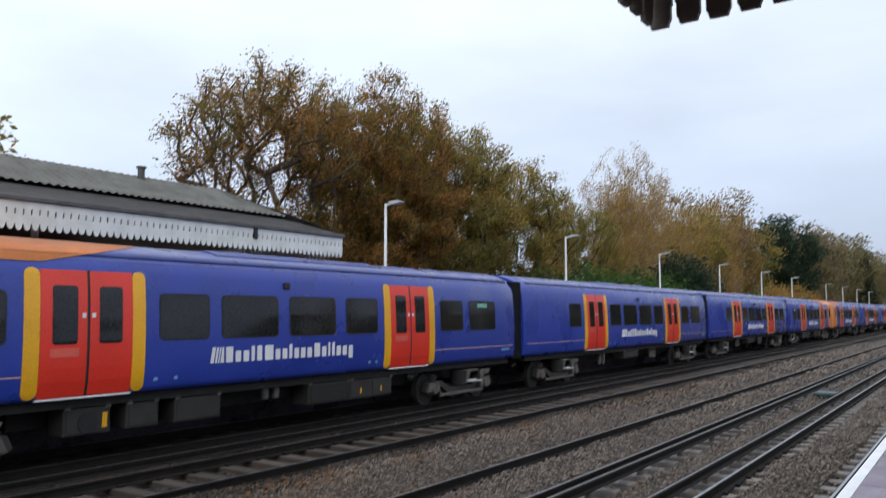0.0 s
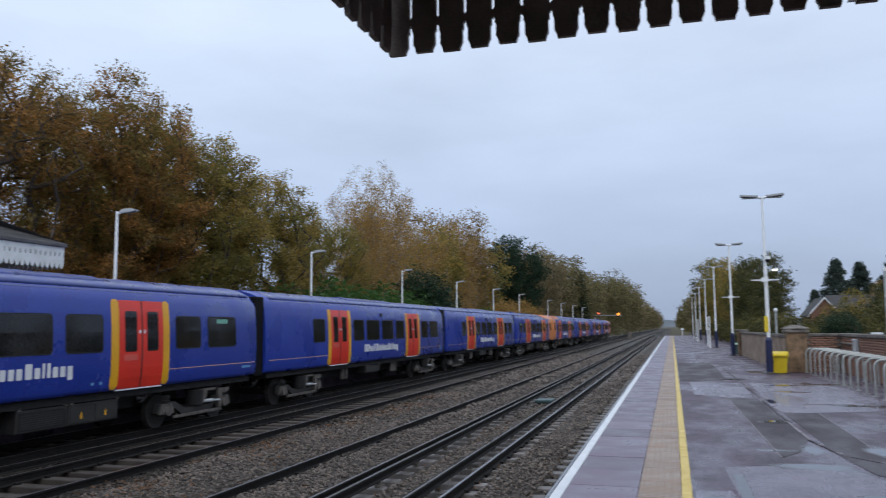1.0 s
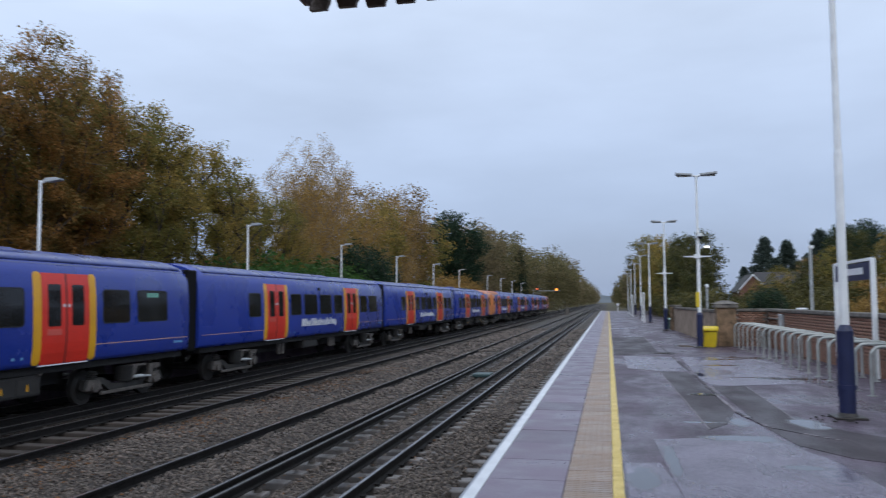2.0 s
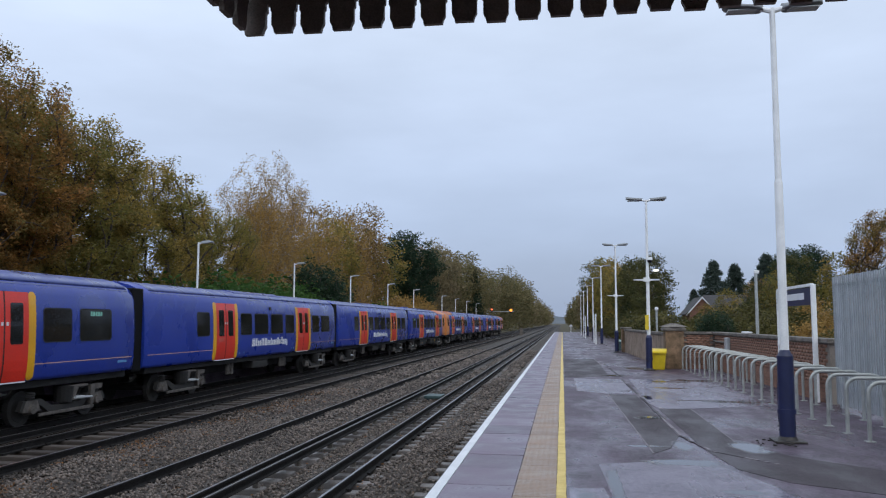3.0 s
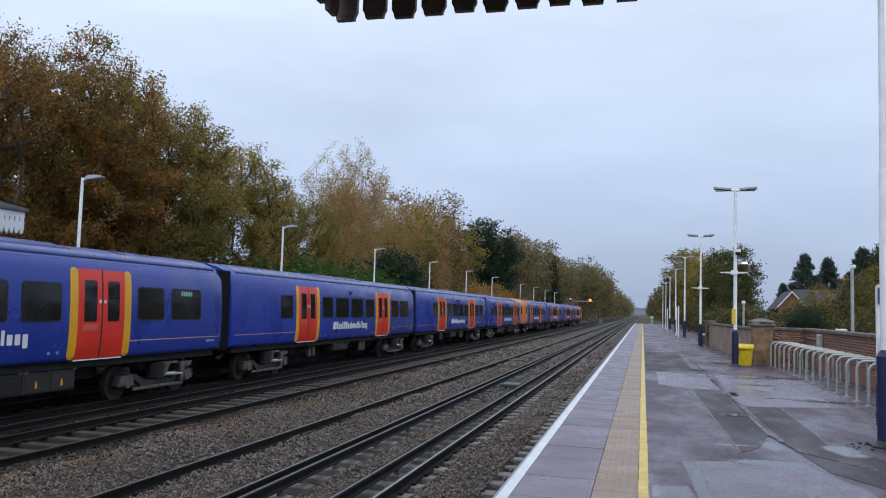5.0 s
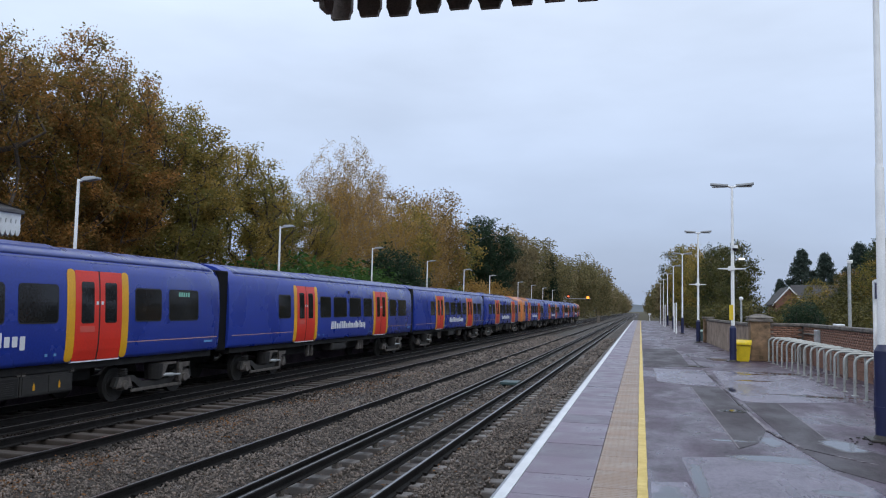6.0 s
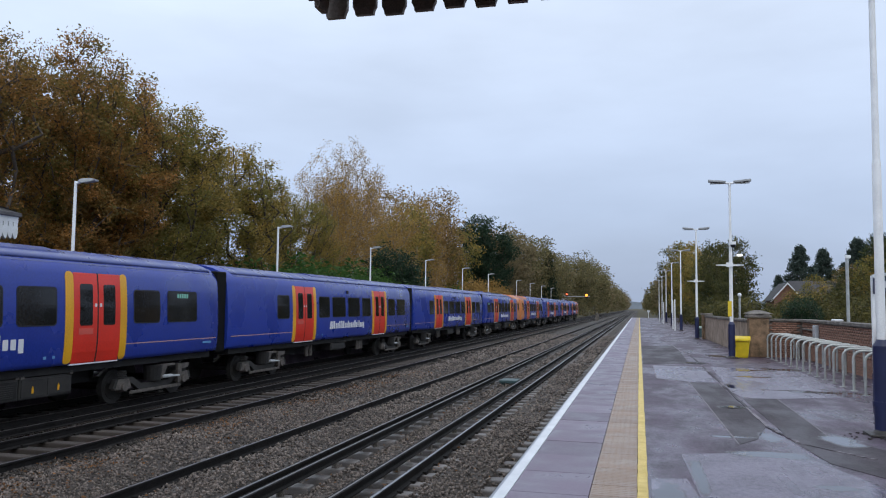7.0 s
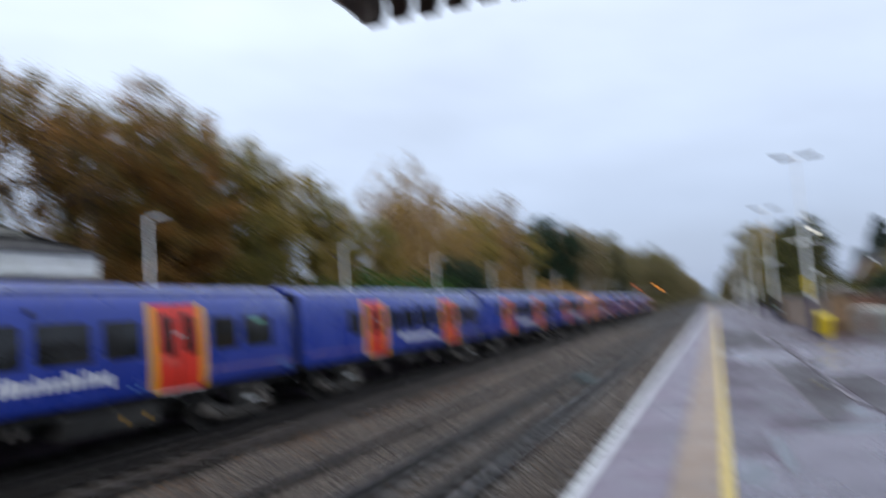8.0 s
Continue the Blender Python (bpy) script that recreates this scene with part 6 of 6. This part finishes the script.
    for x, y, me, turn, s in ((-26, 70.0, birch, 0, 1.1), (-27, 75.5, birch, 120, 1.14), (-26.5, 66.5, birch, 220, 1.03), (-24.5, 64.5, birch2, 40, 0.9), (-25.5, 83.5, birch2, 200, 1.0), (-30, 62, birch2, 90, 0.95), (-23.5, 60.5, birch2, 160, 0.62), (-22.5, 74, birch2, 260, 0.55), (-22.5, 90, birch2, 20, 0.6)):
        tree("birch_tree", (x, y, gz), me, B_, "tree", "birches", turn, (s, s, s))
    W = "tall ochre and brown woodland tree"
    rng = random.Random(12)
    for x, y, s in ((-27, 91, 1.08), (-26, 98, 1.1), (-27, 105.5, 1.16), (-26, 113, 1.16), (-33, 84, 1.1), (-34, 98, 1.2), (-34, 112, 1.25), (-30, 120, 1.2)):
        s *= 1.06
        tree("woodland_tree", (x, y, gz), rng.choice((mixed, mixed2, birch2)), W, "tree", "woodland trees", rng.uniform(0, 360), (s, s, s))
    # dark evergreens
    pine = tree_meshes("pine", 41, 16, ball_crown(5.6, 5.6, 3.0, 16.6, 0.42, 8), 3.0, 300, 75, 0.24, 0.5, M["bark"], M["conifer"], trunk_to=0.8, twig=0.016, aspect=0.35)
    tree("pine_tree", (-24.2, 129, gz), pine, "dark green pine with a rounded crown", "tree", "evergreens", 0, (1.1, 1.1, 1.13))
    tree("pine_tree", (-27, 143, gz), mixed, "olive woodland tree beside a pine", "tree", "woodland trees", 30, (1.15, 1.15, 1.12))
    spruce = tree_meshes("spruce", 42, 16, cone_crown(4.6, 1.6, 16.5), 1.0, 340, 40, 0.22, 0.34, M["bark"], M["conifer"], trunk_to=0.97, twig=0.012, stiff=0.0, aspect=0.35)
    bush = tree_meshes("laurel", 43, 5, ball_crown(2.3, 2.6, 0.2, 7.2, 0.55, 6), 0.2, 160, 60, 0.12, 0.34, M["bark"], M["conifer"], trunk_to=0.5, twig=0.012)
    tree("holly_tree", (-20.6, 67.6, gz), bush, "dark evergreen holly beside the platform", "tree", "evergreens", 0, (1.3, 1.3, 1.2))
    tree("holly_tree", (-20.8, 71.4, gz), bush, "dark evergreen holly beside the platform", "tree", "evergreens", 90, (1.2, 1.2, 0.98))
    shrub = tree_meshes("shrub", 44, 3, ball_crown(1.8, 2.2, 0.1, 3.6, 0.6, 7), 0.1, 85, 40, 0.125, 0.3, M["bark"], M["laurel"], trunk_to=0.4, twig=0.01)
    gold = tree_meshes("gold_shrub", 45, 4, ball_crown(1.9, 2.3, 0.1, 4.6, 0.6, 7), 0.1, 100, 55, 0.11, 0.32, M["bark"], M["birchleaf"], trunk_to=0.4, twig=0.01)
    hed = tree_meshes("hedge_shrub", 46, 3, ball_crown(1.9, 2.3, 0.0, 3.4, 0.6, 7), 0.1, 80, 34, 0.13, 0.3, M["bark"], M["hedge"], trunk_to=0.4, twig=0.01)
    garden = tree_meshes("garden_shrub", 47, 3, ball_crown(1.9, 2.3, 0.0, 3.4, 0.6, 7), 0.1, 90, 44, 0.11, 0.28, M["bark"], M["hedge"], trunk_to=0.4, twig=0.01)
    for i in range(26):
        y = 42 + i * 3.1 + rng.uniform(-0.8, 0.8)
        green = y < 66 or rng.random() < 0.3
        s = rng.uniform(0.95, 1.35) * (1.12 if y > 90 else 1.35 if y < 66 else 1.0)
        tree("shrub", (-20.8 + rng.uniform(-0.9, 0.6), y, gz), shrub if green else rng.choice((gold, hed, gold)), "green laurel shrub behind the platform" if green else "golden autumn shrub behind the platform", "shrub", "shrubs", rng.uniform(0, 360), (s, s, s))
    for i in range(9):
        y = 17 + i * 2.9
        tree("shrub", (-22.5 + rng.uniform(-0.6, 0.6), y, gz), hed, "olive undergrowth below the oaks", "shrub", "shrubs", rng.uniform(0, 360), (1.3, 1.3, 1.25))
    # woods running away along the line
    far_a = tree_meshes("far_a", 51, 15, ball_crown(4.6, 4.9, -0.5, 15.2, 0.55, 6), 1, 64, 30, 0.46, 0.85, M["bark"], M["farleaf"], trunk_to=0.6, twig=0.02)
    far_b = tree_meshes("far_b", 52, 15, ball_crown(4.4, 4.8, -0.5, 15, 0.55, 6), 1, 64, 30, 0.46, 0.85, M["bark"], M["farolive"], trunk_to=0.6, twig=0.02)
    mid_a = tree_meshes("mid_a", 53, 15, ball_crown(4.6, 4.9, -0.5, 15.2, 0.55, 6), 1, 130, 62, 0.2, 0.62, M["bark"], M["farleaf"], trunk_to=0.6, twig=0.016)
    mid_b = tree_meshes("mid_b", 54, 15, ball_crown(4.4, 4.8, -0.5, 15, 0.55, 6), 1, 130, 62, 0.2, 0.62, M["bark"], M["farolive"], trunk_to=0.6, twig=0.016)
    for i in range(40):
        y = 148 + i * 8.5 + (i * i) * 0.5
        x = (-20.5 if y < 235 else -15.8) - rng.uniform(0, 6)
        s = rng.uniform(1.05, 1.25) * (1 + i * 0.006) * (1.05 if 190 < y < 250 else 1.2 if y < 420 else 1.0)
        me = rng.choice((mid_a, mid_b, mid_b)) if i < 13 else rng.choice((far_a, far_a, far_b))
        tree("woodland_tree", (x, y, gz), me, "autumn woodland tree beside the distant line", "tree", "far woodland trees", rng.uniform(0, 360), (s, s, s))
    for x, y, s in ((-18.7, 178, 0.94), (-20.0, 196, 0.8)):
        tree("spruce_tree", (x, y, gz), spruce, "dark pointed spruce in the woods", "tree", "evergreens", 0, (s, s, s))
    # trees and hedges beyond the near platform
    for x, y, s in ((9.3, 72, 0.66), (8.6, 79, 0.68), (9.0, 87, 0.7), (8.4, 96, 0.72), (8.0, 106, 0.84), (7.6, 118, 0.92), (7.4, 138, 1.0), (10.4, 84, 0.6), (7.6, 66, 0.36)):
        tree("woodland_tree", (x, y, gz), rng.choice((darkmix, darkmix, darkmix, mixed2)), "olive autumn tree beyond the platform", "tree", "trees beyond the platform", rng.uniform(0, 360), (s * 0.85, s * 0.85, s))
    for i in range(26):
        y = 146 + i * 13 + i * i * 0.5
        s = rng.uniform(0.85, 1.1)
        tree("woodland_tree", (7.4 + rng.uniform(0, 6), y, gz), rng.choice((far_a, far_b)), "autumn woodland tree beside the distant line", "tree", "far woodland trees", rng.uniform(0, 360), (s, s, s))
    for i in range(9):
        tree("shrub", (7.5 + rng.uniform(-0.4, 0.6), 50 + i * 5.5, gz), hed, "dark green hedge behind the platform", "shrub", "hedges", rng.uniform(0, 360), (1.1, 1.1, 1.05))
    for x, y, m_, s in ((9.5, 31, garden, 0.62), (10.5, 35, garden, 0.68), (12, 33, garden, 0.7), (13, 38, gold, 0.7), (14.5, 34, garden, 0.85), (9.4, 44, bush, 0.5), (12.5, 46, garden, 0.9), (16, 42, gold, 0.85), (17, 36, garden, 1.1),
                        (15, 50, garden, 1.15), (11, 56, garden, 0.8), (18.5, 48, garden, 1.2), (20, 40, garden, 1.3), (19, 60, gold, 1.0), (16, 66, garden, 1.1), (12, 62, garden, 1.0), (13.6, 68, garden, 1.15), (15.6, 64, garden, 1.28), (17.4, 66, garden, 1.35), (14.2, 60, garden, 0.95)):
        tree("shrub", (x, y, gz), m_, "golden garden shrub behind the brick wall" if m_ is gold else "olive garden shrub behind the brick wall", "shrub", "garden shrubs", rng.uniform(0, 360), (s, s, s))
    fir = tree_meshes("fir", 48, 15, cone_crown(9.0, 2.0, 15.6, 12), 1.0, 420, 40, 0.28, 0.36, M["bark"], M["firleaf"], trunk_to=0.99, twig=0.012, stiff=0.0, aspect=0.4)
    for x, y, me, s in ((27.0, 160, fir, 0.6), (30.8, 160, fir, 0.97), (35.5, 163, fir, 0.94), (40.4, 158, fir, 1.04), (44.5, 156, pine, 1.06), (48.3, 160, pine, 1.12)):
        tree("fir_tree", (x, y, gz), me, "dark fir behind the house", "tree", "evergreens", rng.uniform(0, 360), (s, s, s) if me is fir else (s * 0.85, s * 0.85, s))
    for x, y, me, s in ((24, 96, mixed, 0.5), (32, 80, mixed2, 0.6), (36, 84, mixed2, 0.7), (26, 60, darkmix, 0.5), (30, 58, mixed, 0.62), (22, 44, bare, 0.45),
                        (15.4, 80, mixed2, 0.34), (17.0, 78, mixed2, 0.44), (18.8, 74, darkmix, 0.46), (36, 150, darkmix, 0.75), (41, 150, darkmix, 0.8), (31, 152, darkmix, 0.62), (20.6, 73, mixed2, 0.54), (22.6, 76, darkmix, 0.68), (25.2, 72, mixed2, 0.66), (28.6, 70, bare, 0.84)):
        tree("garden_tree", (x, y, gz), me, "autumn garden tree behind the boundary wall", "tree", "garden trees", rng.uniform(0, 360), (s, s, s))
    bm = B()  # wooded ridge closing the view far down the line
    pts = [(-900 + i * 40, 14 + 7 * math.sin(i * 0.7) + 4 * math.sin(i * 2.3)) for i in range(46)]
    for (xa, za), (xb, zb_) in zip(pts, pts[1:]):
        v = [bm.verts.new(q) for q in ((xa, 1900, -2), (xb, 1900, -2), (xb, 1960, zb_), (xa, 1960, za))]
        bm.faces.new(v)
    tagged(part("backdrop", bm, M["ridge"]), "wooded ridge in the far distance, haze put into its colour", "backdrop", kind="structure")


# the ridge's blue-grey is woodland colour with distance haze mixed in
M["ridge"] = mat("haze_tinted_ridge", (0.13, 0.15, 0.17), 0.95, var=0.15, scale=0.02)


def house():
    h = thing("house", pose(24.8, 138, -1.0), "brick house with a white-edged gable and grey tiled roof", "house")
    W, D, E, R = 2.1, 4.0, 4.3, 6.9
    bm = B()
    prism(bm, [(-W, 0), (W, 0), (W, E), (0, R - 0.15), (-W, E)], "y", 0, 2 * D)
    box(bm, W, 17, 1.5, 2 * D, 0, E)
    part("wall", bm, M["housebrick"], h, "red-brown brick walls")
    bm = B()
    for s in (-1, 1):
        prism(bm, [(0, R), (s * (W + 0.5), E - 0.35), (s * (W + 0.5), E - 0.2), (0, R + 0.15)], "y", -0.35, 2 * D + 0.3)
    prism(bm, [(1.0, E - 0.2), (2 * D + 0.4, E - 0.2), (D + 0.7, R + 0.6)], "x", 1.0, 17.4)
    part("roof", bm, M["houseroof"], h, "grey tiled roof")
    bm = B()
    for s in (-1, 1):
        prism(bm, [(0, R - 0.12), (s * (W + 0.52), E - 0.48), (s * (W + 0.52), E - 0.2), (0, R + 0.16)], "y", -0.42, -0.36)
    part("bargeboard", bm, M["white"], h, "white bargeboard")
    bm = B()
    box(bm, -0.6, 0.6, -0.05, 0.02, 2.4, 3.6)
    part("window", bm, M["glass"], h, "dark upstairs window")
    t = thing("camera_pole", pose(9.7, 36, -1.0), "grey steel pole with a camera on top behind the wall", "camera pole")
    bm = B()
    cyl(bm, (0, 0, 0), (0, 0, 4.8), 0.075, 0.065, 12)
    part("pole", bm, M["galv"], t)
    bm = B()
    box(bm, -0.07, 0.14, -0.08, 0.08, 4.78, 4.92, 0.03)
    part("camera", bm, M["post"], t)
    t = thing("bollard_lamp", pose(5.42, 36, -0.2), "pale short lamp standing behind the low wall", "bollard lamp")
    bm = B()
    cyl(bm, (0, 0, 0), (0, 0, 2.34), 0.05, 0.045, 12)
    part("pole", bm, M["galv"], t)
    bm = B()
    bmesh.ops.create_uvsphere(bm, u_segments=12, v_segments=8, radius=0.085, matrix=Matrix.Translation((0, 0, 2.42)))
    part("globe", bm, M["post"], t)


house()
plant()
stones()
fallen_leaves()
paving(near_platform)


def motions():
    """The train stands at the signal and nothing else stirs: only the camera moves."""


motions()
